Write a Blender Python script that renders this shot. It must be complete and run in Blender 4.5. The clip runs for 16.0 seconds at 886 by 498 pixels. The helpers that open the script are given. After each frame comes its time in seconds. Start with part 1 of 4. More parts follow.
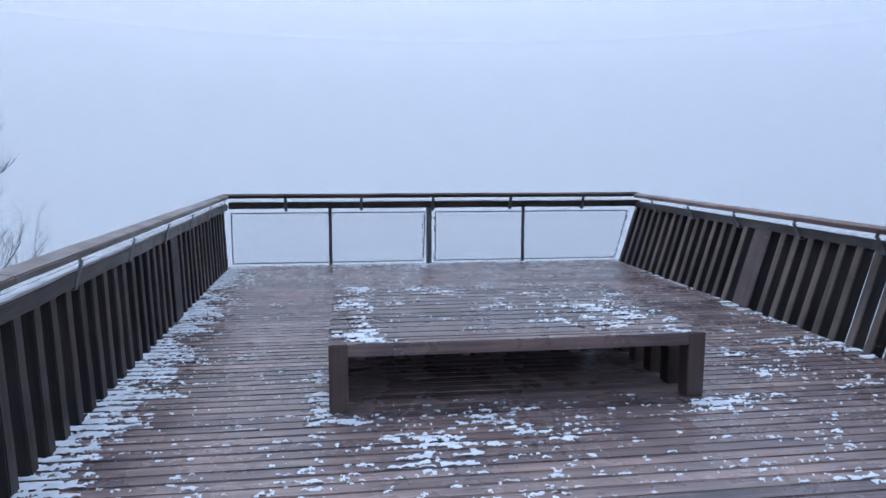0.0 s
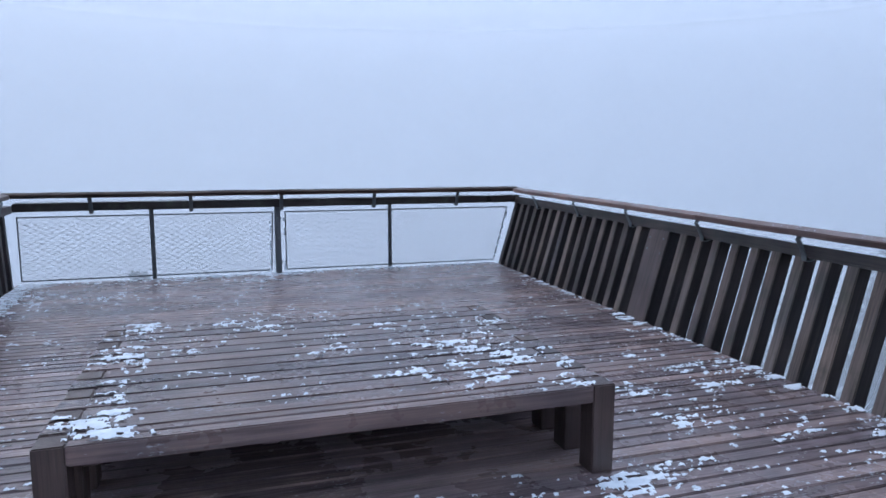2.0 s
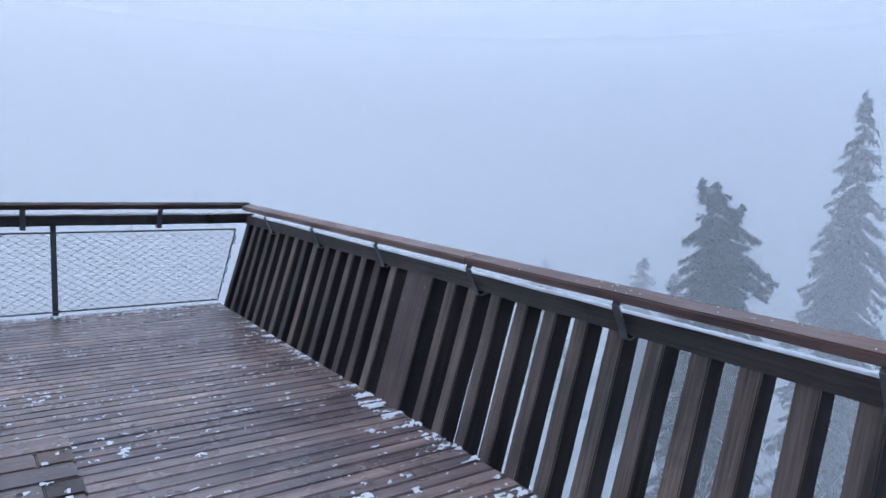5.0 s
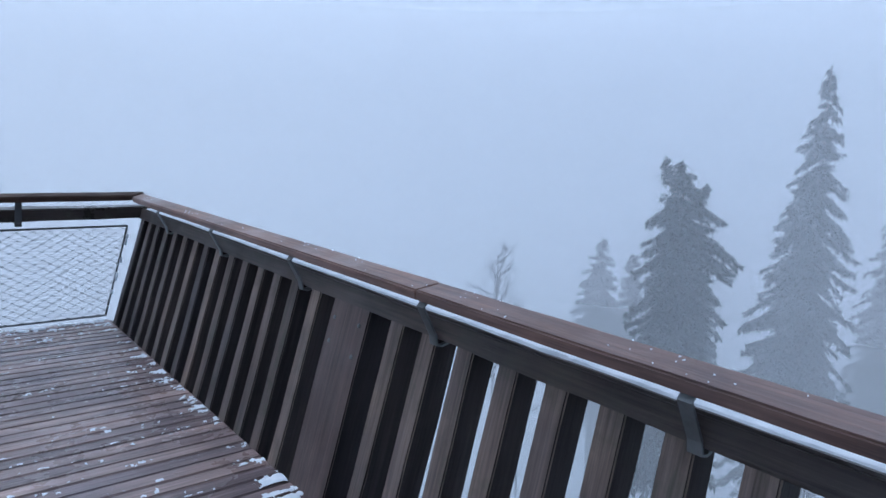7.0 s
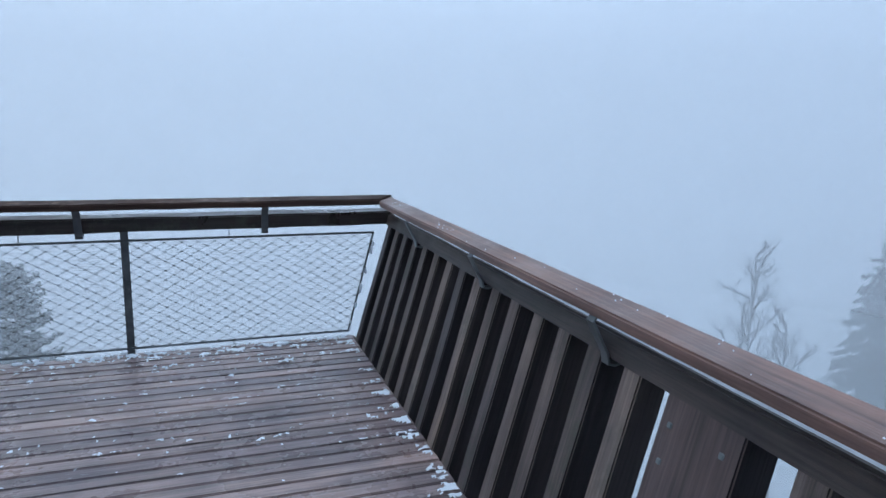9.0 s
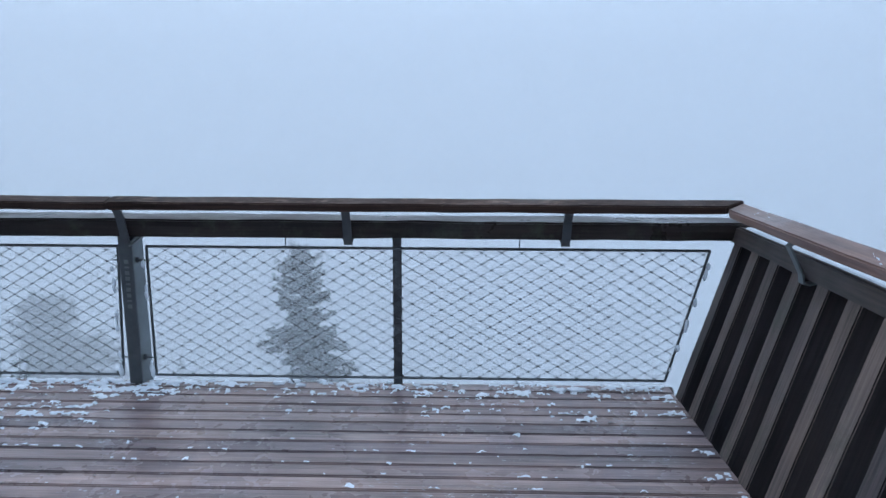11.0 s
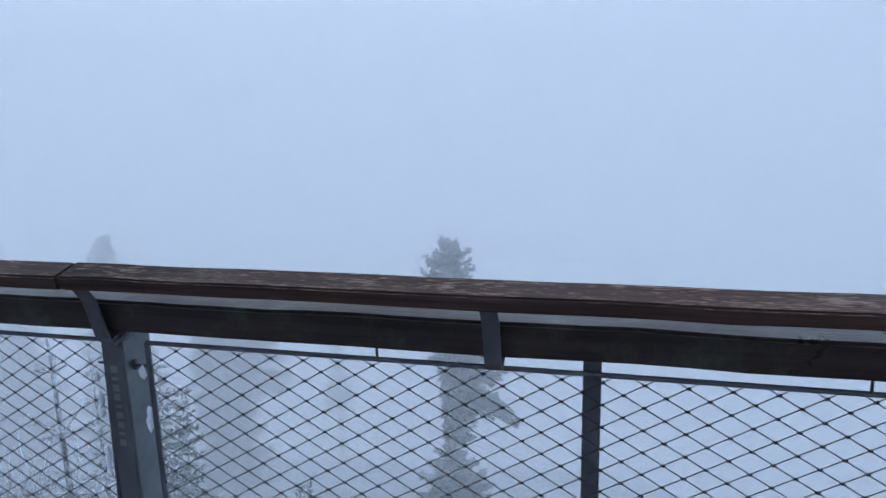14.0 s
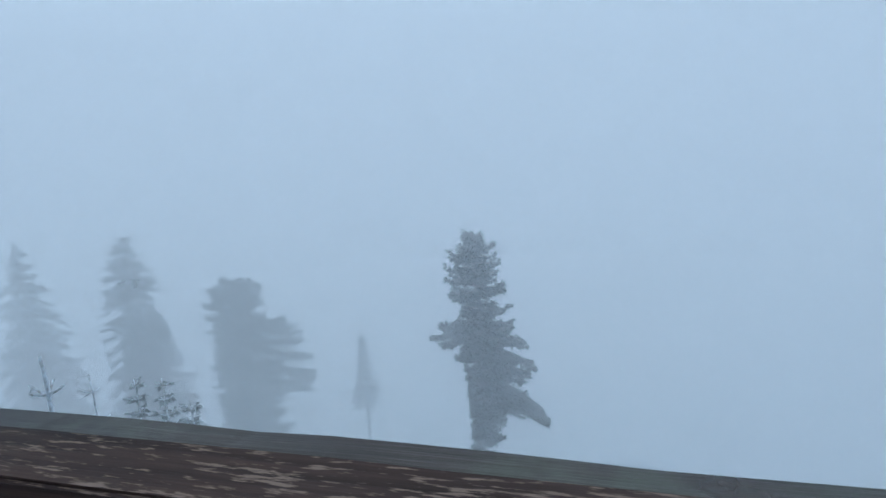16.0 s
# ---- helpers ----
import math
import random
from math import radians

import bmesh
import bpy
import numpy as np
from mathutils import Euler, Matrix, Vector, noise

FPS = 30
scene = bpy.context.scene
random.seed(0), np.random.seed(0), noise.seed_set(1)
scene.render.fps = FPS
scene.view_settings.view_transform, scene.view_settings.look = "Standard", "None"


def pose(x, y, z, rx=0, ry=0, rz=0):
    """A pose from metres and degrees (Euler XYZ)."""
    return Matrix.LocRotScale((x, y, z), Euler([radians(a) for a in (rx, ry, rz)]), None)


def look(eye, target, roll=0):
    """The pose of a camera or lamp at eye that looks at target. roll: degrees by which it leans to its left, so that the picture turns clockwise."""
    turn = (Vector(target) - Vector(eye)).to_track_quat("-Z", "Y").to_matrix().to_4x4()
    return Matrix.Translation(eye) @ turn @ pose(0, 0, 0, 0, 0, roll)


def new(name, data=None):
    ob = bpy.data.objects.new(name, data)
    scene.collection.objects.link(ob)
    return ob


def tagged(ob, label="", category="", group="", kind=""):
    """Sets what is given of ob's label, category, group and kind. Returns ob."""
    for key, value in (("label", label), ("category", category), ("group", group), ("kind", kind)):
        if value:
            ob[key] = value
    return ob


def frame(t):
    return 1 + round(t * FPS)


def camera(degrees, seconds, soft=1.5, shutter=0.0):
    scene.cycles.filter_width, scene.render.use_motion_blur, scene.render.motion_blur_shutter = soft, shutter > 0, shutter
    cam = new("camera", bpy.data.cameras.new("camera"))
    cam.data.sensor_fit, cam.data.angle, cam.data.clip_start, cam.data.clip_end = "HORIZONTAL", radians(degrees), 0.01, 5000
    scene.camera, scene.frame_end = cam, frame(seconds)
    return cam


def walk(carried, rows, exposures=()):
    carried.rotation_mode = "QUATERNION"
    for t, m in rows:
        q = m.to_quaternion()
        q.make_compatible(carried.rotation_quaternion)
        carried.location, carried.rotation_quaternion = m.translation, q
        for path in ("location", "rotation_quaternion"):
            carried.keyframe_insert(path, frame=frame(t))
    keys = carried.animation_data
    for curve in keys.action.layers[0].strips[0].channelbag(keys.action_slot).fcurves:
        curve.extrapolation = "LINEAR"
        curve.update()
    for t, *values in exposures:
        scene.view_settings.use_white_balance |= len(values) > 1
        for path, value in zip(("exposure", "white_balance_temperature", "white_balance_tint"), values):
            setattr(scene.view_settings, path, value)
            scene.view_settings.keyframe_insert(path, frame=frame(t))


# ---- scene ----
cam = camera(66.1, 16.0)
PATH = [
    (0, (0.158, -0.049, 1.565), (0.433, 1.916, 1.311), 0.1),
    (0.5, (0.267, 0.351, 1.537), (0.581, 2.309, 1.277), -0.1),
    (1, (0.401, 0.696, 1.535), (0.773, 2.643, 1.263), -0.1),
    (1.5, (0.545, 1.052, 1.548), (1.028, 2.973, 1.272), -0.0),
    (2, (0.751, 1.343, 1.529), (1.357, 3.23, 1.256), 0.1),
    (2.5, (0.972, 1.654, 1.521), (1.737, 3.482, 1.254), 0.3),
    (3, (1.207, 1.989, 1.527), (2.097, 3.763, 1.276), 0.7),
    (3.5, (1.475, 2.248, 1.522), (2.452, 3.977, 1.279), 1.1),
    (4, (1.69, 2.508, 1.507), (2.73, 4.199, 1.262), 1.5),
    (4.5, (1.9, 2.811, 1.539), (2.996, 4.467, 1.299), 1.7),
    (5, (2.207, 3.105, 1.53), (3.356, 4.725, 1.295), 2.1),
    (7.5, (3.215, 4.499, 1.558), (4.467, 6.03, 1.257), 2.1),
    (8, (3.342, 4.781, 1.566), (4.428, 6.43, 1.244), 1.8),
    (8.5, (3.396, 5.083, 1.563), (4.278, 6.846, 1.225), 1.5),
    (9, (3.372, 5.4, 1.598), (4.042, 7.25, 1.243), 1.1),
    (9.5, (3.397, 5.736, 1.599), (3.841, 7.649, 1.218), 0.4),
    (10, (3.337, 6.045, 1.553), (3.601, 7.991, 1.172), 0.5),
    (12.5, (3.128, 7.675, 1.513), (2.765, 9.601, 1.113), -1.1),
    (13, (3.071, 8.000, 1.538), (2.653, 9.911, 1.122), -1.3),
    (13.5, (2.987, 8.305, 1.548), (2.538, 10.208, 1.124), -1.3),
    (14, (2.931, 8.587, 1.536), (2.451, 10.481, 1.109), -1.4),
    (14.5, (2.888, 8.886, 1.549), (2.364, 10.765, 1.109), -1.8),
    (15, (2.782, 9.114, 1.549), (2.256, 10.990, 1.098), -2.4),
    (15.5, (2.738, 9.355, 1.526), (2.209, 11.230, 1.075), -2.8),
    (16, (2.717, 9.563, 1.508), (2.168, 11.432, 1.053), -3.4),
]
walk(cam, [(t, look(eye, target, roll)) for t, eye, target, roll in PATH],
     [(0, 0.0, 6470, 11), (5, 0.0, 6450, 11), (7.5, 0.0, 6430, 7), (10, 0.0, 6490, 3), (12.5, 0.0, 6400, 9), (13.5, -0.02, 6400, 10), (14.5, -0.03, 6450, 5), (16, -0.14, 6520, -1)])

# ---- world, sun, exposure ----
world = bpy.data.worlds.new("foggy_sky")
scene.world = world
world.use_nodes = True
wn, wl = world.node_tree.nodes, world.node_tree.links
wn.clear()
w_out = wn.new("ShaderNodeOutputWorld")
w_mix = wn.new("ShaderNodeMixShader")
w_mix.inputs[0].default_value = 0.94
w_sky = wn.new("ShaderNodeTexSky")
w_sky.sky_type, w_sky.sun_disc = "NISHITA", False
w_sky.sun_elevation, w_sky.sun_rotation = radians(38), radians(-20)
w_sky.dust_density = 4.0
w_bg = wn.new("ShaderNodeBackground")
w_bg.inputs[1].default_value = 0.12
w_fog = wn.new("ShaderNodeBackground")
w_fog.inputs[1].default_value = 1.76
w_co, w_sep, w_ramp = wn.new("ShaderNodeTexCoord"), wn.new("ShaderNodeSeparateXYZ"), wn.new("ShaderNodeValToRGB")
w_map = wn.new("ShaderNodeMapRange")
w_map.inputs[1].default_value, w_map.inputs[2].default_value = -0.6, 0.6
wl.new(w_co.outputs["Generated"], w_sep.inputs[0])
wl.new(w_sep.outputs["Z"], w_map.inputs[0])
wl.new(w_map.outputs[0], w_ramp.inputs[0])
for pos, col in ((0.0, (0.28, 0.36, 0.50)), (0.40, (0.44, 0.55, 0.79)), (0.52, (0.48, 0.60, 0.86)), (0.66, (0.53, 0.66, 0.93)), (1.0, (0.57, 0.70, 0.96))):
    el = w_ramp.color_ramp.elements
    e = el[0] if pos == 0.0 else el[len(el) - 1] if pos == 1.0 else el.new(pos)
    e.position, e.color = pos, (*col, 1)
wl.new(w_sky.outputs[0], w_bg.inputs[0])
wl.new(w_ramp.outputs[0], w_fog.inputs[0])
wl.new(w_bg.outputs[0], w_mix.inputs[1])
wl.new(w_fog.outputs[0], w_mix.inputs[2])
wl.new(w_mix.outputs[0], w_out.inputs[0])

sun = new("sun", bpy.data.lights.new("sun", "SUN"))
sun.data.energy, sun.data.angle, sun.data.color = 0.6, radians(50), (1.0, 0.97, 0.93)
sun.matrix_world = look((0, 0, 30), (8, -22, 6))


# ---- materials ----
class Mat:
    """A node material with a Principled shader and short ways to add nodes."""

    def __init__(self, name, rough=0.6, metal=0.0, spec=0.5):
        self.m = bpy.data.materials.new(name)
        self.m.use_nodes = True
        self.n, self.l = self.m.node_tree.nodes, self.m.node_tree.links
        self.b = self.n["Principled BSDF"]
        self.b.inputs["Roughness"].default_value = rough
        self.b.inputs["Metallic"].default_value = metal
        self.b.inputs["Specular IOR Level"].default_value = spec

    def add(self, kind, **sets):
        node = self.n.new(kind)
        for key, value in sets.items():
            node.inputs[key.replace("_", " ")].default_value = value
        return node

    def coords(self, scale, which="Object", shift=False):
        tc, mp = self.n.new("ShaderNodeTexCoord"), self.n.new("ShaderNodeMapping")
        mp.inputs["Scale"].default_value = scale
        if which == "World":
            geo = self.n.new("ShaderNodeNewGeometry")
            self.l.new(geo.outputs["Position"], mp.inputs[0])
        else:
            self.l.new(tc.outputs[which], mp.inputs[0])
        if shift:
            oi, mul = self.n.new("ShaderNodeObjectInfo"), self.n.new("ShaderNodeMath")
            mul.operation = "MULTIPLY"
            mul.inputs[1].default_value = 37.0
            self.l.new(oi.outputs["Random"], mul.inputs[0])
            self.l.new(mul.outputs[0], mp.inputs["Location"])
        return mp.outputs[0]

    def noise(self, co, scale=1.0, detail=5.0, rough=0.6):
        t = self.add("ShaderNodeTexNoise", Scale=scale, Detail=detail, Roughness=rough)
        self.l.new(co, t.inputs["Vector"])
        return t.outputs["Fac"]

    def ramp(self, fac, stops):
        r = self.n.new("ShaderNodeValToRGB")
        el = r.color_ramp.elements
        for i, (p, c) in enumerate(stops):
            e = el[0] if i == 0 else el[len(el) - 1] if i == len(stops) - 1 else el.new(p)
            e.position = p
            e.color = (c, c, c, 1) if isinstance(c, (int, float)) else (*c, 1)
        self.l.new(fac, r.inputs[0])
        return r.outputs[0]

    def math(self, op, a, b=None, clamp=False):
        m = self.n.new("ShaderNodeMath")
        m.operation, m.use_clamp = op, clamp
        for i, v in enumerate((a, b)):
            if v is None:
                continue
            if isinstance(v, (int, float)):
                m.inputs[i].default_value = v
            else:
                self.l.new(v, m.inputs[i])
        return m.outputs[0]

    def mix(self, fac, a, b, blend="MIX"):
        m = self.n.new("ShaderNodeMix")
        m.data_type, m.blend_type = "RGBA", blend
        for i, v in ((0, fac), (6, a), (7, b)):
            if isinstance(v, (int, float)):
                m.inputs[i].default_value = v if i == 0 else (v, v, v, 1)
            elif isinstance(v, tuple):
                m.inputs[i].default_value = (*v, 1)
            else:
                self.l.new(v, m.inputs[i])
        return m.outputs[2]

    def random(self):
        return self.n.new("ShaderNodeObjectInfo").outputs["Random"]

    def set(self, **links):
        for key, v in links.items():
            sock = self.b.inputs[key.replace("_", " ")]
            if isinstance(v, tuple):
                sock.default_value = (*v, 1)
            elif isinstance(v, (int, float)):
                sock.default_value = v
            else:
                self.l.new(v, sock)
        return self

    def bump(self, height, strength=0.4, dist=0.004):
        bp = self.add("ShaderNodeBump", Strength=strength, Distance=dist)
        self.l.new(height, bp.inputs["Height"])
        self.l.new(bp.outputs[0], self.b.inputs["Normal"])
        return self


def wood(name, dark, light, along, rough=(0.3, 0.6), frost=0.0, spread=0.35, wear=None, moss=0.0, spec=0.5):
    """Weathered timber; along: the axis (0 x, 1 y, 2 z) of the grain in the piece's own space."""
    m = Mat(name, spec=spec)
    g = [75.0, 75.0, 75.0]
    g[along] = 2.2
    fine = m.noise(m.coords(tuple(g), shift=True), 1.0, 7.0, 0.65)
    g2 = [9.0, 9.0, 9.0]
    g2[along] = 0.7
    broad = m.noise(m.coords(tuple(g2), shift=True), 1.0, 4.0)
    blot = m.noise(m.coords((2.3, 2.3, 2.3), "World"), 1.0, 5.0)
    tone = m.math("ADD", m.math("MULTIPLY", fine, 0.6), m.math("MULTIPLY", broad, 0.5))
    col = m.ramp(tone, ((0.40, dark), (0.70, light)))
    rnd = m.random()
    col = m.mix(1.0, col, m.ramp(rnd, ((0.0, (1 - spread, 1 - spread, 1 - spread * 0.8)), (1.0, (1 + spread, 1 + spread * 0.85, 1 + spread * 0.75)))), "MULTIPLY")
    col = m.mix(1.0, col, m.ramp(blot, ((0.3, (0.72, 0.74, 0.8)), (0.7, (1.25, 1.15, 1.08)))), "MULTIPLY")
    if wear:
        chip = [190.0, 190.0, 190.0]
        chip[along] = 24.0
        chips = m.noise(m.coords(tuple(chip)), 1.0, 3.0, 0.6)
        zone = m.noise(m.coords((5, 22, 22)), 1.0, 3.0, 0.6)
        geo = m.n.new("ShaderNodeNewGeometry")
        up = m.n.new("ShaderNodeSeparateXYZ")
        m.l.new(geo.outputs["Normal"], up.inputs[0])
        mask = m.ramp(m.math("ADD", chips, m.math("MULTIPLY", zone, 0.55)), ((0.83, 0.0), (0.93, 0.7)))
        mask = m.math("MULTIPLY", mask, m.ramp(up.outputs["Z"], ((0.5, 0.0), (0.8, 1.0))))
        col = m.mix(mask, col, wear)
    if moss:
        mo = m.ramp(m.noise(m.coords((4, 4, 4), "World"), 1.0, 6.0, 0.7), ((0.52, 0.0), (0.68, moss)))
        col = m.mix(mo, col, (0.055, 0.062, 0.045))
    wet = m.ramp(m.noise(m.coords((1.7, 1.7, 1.7), "World"), 1.0, 5.0, 0.65), ((0.35, rough[0]), (0.66, rough[1])))
    if frost:
        fr = m.noise(m.coords((26, 60, 60), "World"), 1.0, 6.0, 0.75)
        fr2 = m.noise(m.coords((2.1, 3.4, 3.4), "World"), 1.0, 4.0)
        mask = m.ramp(m.math("ADD", m.math("MULTIPLY", fr, 0.7), m.math("MULTIPLY", fr2, 0.42)), ((0.665, 0.0), (0.73, frost)))
        col = m.mix(mask, col, (0.52, 0.57, 0.62))
        wet = m.mix(mask, wet, 0.75)
    m.set(Base_Color=col, Roughness=wet)
    m.bump(m.math("ADD", m.math("MULTIPLY", fine, 1.0), m.math("MULTIPLY", broad, 0.8)), 0.55, 0.004)
    return m.m


def metal(name, base, rough=0.5, metallic=0.75):
    m = Mat(name, rough, metallic)
    n1 = m.noise(m.coords((30, 30, 30), "World"), 1.0, 5.0)
    n2 = m.noise(m.coords((5, 5, 5), "World"), 1.0, 4.0)
    col = m.mix(1.0, base, m.ramp(m.math("ADD", m.math("MULTIPLY", n1, 0.5), m.math("MULTIPLY", n2, 0.5)), ((0.3, 0.6), (0.7, 1.35))), "MULTIPLY")
    m.set(Base_Color=col, Roughness=m.ramp(n1, ((0.3, rough - 0.15), (0.7, rough + 0.15))))
    m.bump(n1, 0.15, 0.001)
    return m.m


def snow_material():
    m = Mat("snow", 0.7)
    n1 = m.noise(m.coords((60, 60, 60), "World"), 1.0, 5.0, 0.7)
    n2 = m.noise(m.coords((9, 9, 9), "World"), 1.0, 4.0)
    m.set(Base_Color=m.ramp(n2, ((0.3, (0.58, 0.64, 0.70)), (0.7, (0.82, 0.86, 0.90)))))
    m.b.inputs["Subsurface Weight"].default_value = 0.0
    m.bump(n1, 0.5, 0.006)
    return m.m


def leaf_material(name, dark, light, frost=0.0):
    m = Mat(name, 0.75, spec=0.2)
    geo = m.n.new("ShaderNodeNewGeometry")
    col = m.ramp(geo.outputs["Random Per Island"], ((0.0, dark), (1.0, light)))
    if frost:
        mask = m.ramp(m.noise(m.coords((7, 7, 7), "World"), 1.0, 5.0, 0.7), ((0.42, 0.0), (0.60, frost)))
        col = m.mix(mask, col, (0.62, 0.67, 0.70))
    m.set(Base_Color=col)
    return m.m


def leaf_floor():
    """Forest floor under patchy snow."""
    m = Mat("forest_floor", 0.9, spec=0.1)
    n1 = m.noise(m.coords((0.25, 0.25, 0.25), "World"), 1.0, 6.0, 0.65)
    m.set(Base_Color=m.ramp(n1, ((0.38, (0.045, 0.068, 0.070)), (0.60, (0.38, 0.44, 0.47)))))
    m.bump(n1, 0.6, 0.2)
    return m.m


def bark_material(name, dark, light, frost=0.0):
    m = Mat(name, 0.85, spec=0.2)
    n1 = m.noise(m.coords((14, 14, 4), "Object"), 1.0, 6.0, 0.7)
    col = m.ramp(n1, ((0.3, dark), (0.7, light)))
    if frost:
        mask = m.ramp(m.noise(m.coords((9, 9, 9), "World"), 1.0, 5.0, 0.7), ((0.40, 0.0), (0.58, frost)))
        col = m.mix(mask, col, (0.66, 0.71, 0.75))
    m.set(Base_Color=col)
    m.bump(n1, 0.6, 0.02)
    return m.m


def mist_material(name, thickness, high=0.92, white=(0.93, 0.95, 0.97)):
    """A veil of drifting mist: white droplets that scatter light both ways, denser towards the valley."""
    m = Mat(name)
    m.n.remove(m.b)
    out = m.n["Material Output"]
    tr, df, tl = m.n.new("ShaderNodeBsdfTransparent"), m.n.new("ShaderNodeBsdfDiffuse"), m.n.new("ShaderNodeBsdfTranslucent")
    df.inputs[0].default_value = tl.inputs[0].default_value = (*white, 1)
    half, veil = m.n.new("ShaderNodeMixShader"), m.n.new("ShaderNodeMixShader")
    half.inputs[0].default_value = 0.5
    m.l.new(df.outputs[0], half.inputs[1])
    m.l.new(tl.outputs[0], half.inputs[2])
    sep = m.n.new("ShaderNodeSeparateXYZ")
    m.l.new(m.coords((1, 1, 1), "World"), sep.inputs[0])
    low = m.add("ShaderNodeMapRange")
    low.interpolation_type = "SMOOTHSTEP"
    for i, v in enumerate((12.0 if high > 0.9 else 24.0, -26.0 if high > 0.9 else 5.0, high, min(1.5, 0.97 / thickness) if high > 0.9 else 1.0)):
        low.inputs[i + 1].default_value = v
    m.l.new(sep.outputs["Z"], low.inputs[0])
    fac = m.math("MULTIPLY", low.outputs[0], thickness, True)
    m.l.new(fac, veil.inputs[0])
    m.l.new(tr.outputs[0], veil.inputs[1])
    m.l.new(half.outputs[0], veil.inputs[2])
    m.l.new(veil.outputs[0], out.inputs[0])
    return m.m


DECK = wood("wet_deck_wood", (0.092, 0.078, 0.078), (0.320, 0.250, 0.238), 0, (0.13, 0.42), 0.8, spread=0.3)
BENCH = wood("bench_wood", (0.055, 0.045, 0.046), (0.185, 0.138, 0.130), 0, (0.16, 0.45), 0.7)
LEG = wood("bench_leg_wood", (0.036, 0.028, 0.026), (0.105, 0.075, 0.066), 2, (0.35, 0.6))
# Near-black wood for slat sides: the shade between slats put into colour.
SIDE_SHADE = wood("slat_side_shade", (0.011, 0.010, 0.011), (0.036, 0.031, 0.031), 2, (0.5, 0.75), spec=0.15)
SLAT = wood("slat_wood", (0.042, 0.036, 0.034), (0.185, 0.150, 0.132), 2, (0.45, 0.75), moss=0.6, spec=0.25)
# Slat wood darkened to paint the left fence's weaker sky light.
SLAT_SHADED = wood("left_slat_shaded_wood", (0.020, 0.018, 0.019), (0.090, 0.076, 0.072), 2, (0.45, 0.75), moss=0.2, spec=0.2)
RAIL_GREY = wood("grey_handrail_wood", (0.055, 0.048, 0.047), (0.200, 0.165, 0.150), 1, (0.3, 0.6), spread=0.2)
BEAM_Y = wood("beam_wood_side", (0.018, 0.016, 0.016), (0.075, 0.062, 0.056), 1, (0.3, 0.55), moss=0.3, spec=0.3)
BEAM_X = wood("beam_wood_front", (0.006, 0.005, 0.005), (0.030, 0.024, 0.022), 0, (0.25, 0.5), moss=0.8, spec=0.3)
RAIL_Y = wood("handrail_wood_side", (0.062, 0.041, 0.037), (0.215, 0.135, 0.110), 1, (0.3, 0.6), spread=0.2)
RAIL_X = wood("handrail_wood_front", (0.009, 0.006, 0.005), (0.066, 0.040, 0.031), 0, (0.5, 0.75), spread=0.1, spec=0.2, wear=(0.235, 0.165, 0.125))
PLANK = wood("brown_plank", (0.060, 0.043, 0.038), (0.20, 0.135, 0.112), 2, (0.4, 0.7))
STEEL = metal("galvanised_steel", (0.17, 0.19, 0.20))
DARKSTEEL = metal("dark_steel", (0.09, 0.10, 0.11), 0.55, 0.6)
ROPE = metal("wire_rope", (0.045, 0.048, 0.052), 0.6, 0.3)
SNOW = snow_material()
FOREST = leaf_floor()
NEEDLE = leaf_material("spruce_needles", (0.018, 0.028, 0.025), (0.034, 0.048, 0.041))
NEEDLE_FROST = leaf_material("frosted_needles", (0.045, 0.06, 0.055), (0.11, 0.13, 0.12), 0.45)
BARK = bark_material("spruce_bark", (0.030, 0.025, 0.022), (0.085, 0.07, 0.06), 0.1)
TWIG = bark_material("bare_twig_bark", (0.05, 0.045, 0.042), (0.14, 0.125, 0.115), 0.35)
RIME = bark_material("rimed_twig_bark", (0.12, 0.11, 0.10), (0.25, 0.23, 0.21), 0.95)


# ---- building helpers ----
def mesh_of(name, bm, material):
    me = bpy.data.meshes.new(name)
    bm.to_mesh(me)
    bm.free()
    me.materials.append(material)
    return me


def part(name, bm, material, parent=None, label="", m=None, smooth=False):
    """One mesh object from a bmesh (or a ready mesh), under a thing or a part."""
    me = bm if isinstance(bm, bpy.types.Mesh) else mesh_of(name, bm, material)
    if smooth:
        me.polygons.foreach_set("use_smooth", [True] * len(me.polygons))
    ob = new(name, me)
    ob.parent = parent
    if m is not None:
        ob.matrix_basis = m
    return tagged(ob, label)


def box(sx, sy, sz, bevel=0.004, segments=1):
    """A bevelled box about its middle."""
    bm = bmesh.new()
    bmesh.ops.create_cube(bm, size=1.0, matrix=Matrix.Diagonal((sx, sy, sz, 1)))
    if bevel:
        bmesh.ops.bevel(bm, geom=bm.edges[:], offset=bevel, segments=segments, affect="EDGES")
    return bm


def rough_box(sx, sy, sz, bevel, along, cuts, amp, seed):
    """A bevelled timber with a slightly wavy surface along its length."""
    bm = box(sx, sy, sz, bevel, 2)
    size = (sx, sy, sz)[along]
    for k in range(1, cuts):
        co = [0, 0, 0]
        co[along] = -size / 2 + size * k / cuts
        no = [0, 0, 0]
        no[along] = 1
        bmesh.ops.bisect_plane(bm, geom=bm.verts[:] + bm.edges[:] + bm.faces[:], plane_co=co, plane_no=no)
    for v in bm.verts:
        p = v.co * 1.0
        q = Vector((seed * 7.3, seed * 3.1, 0)) + p * 3.0
        for ax in range(3):
            if ax != along:
                v.co[ax] += amp * noise.noise(q + Vector((ax * 11.0, 0, 0))) + amp * 0.5 * noise.noise(q * 4 + Vector((ax * 5.0, 3, 0)))
    return bm


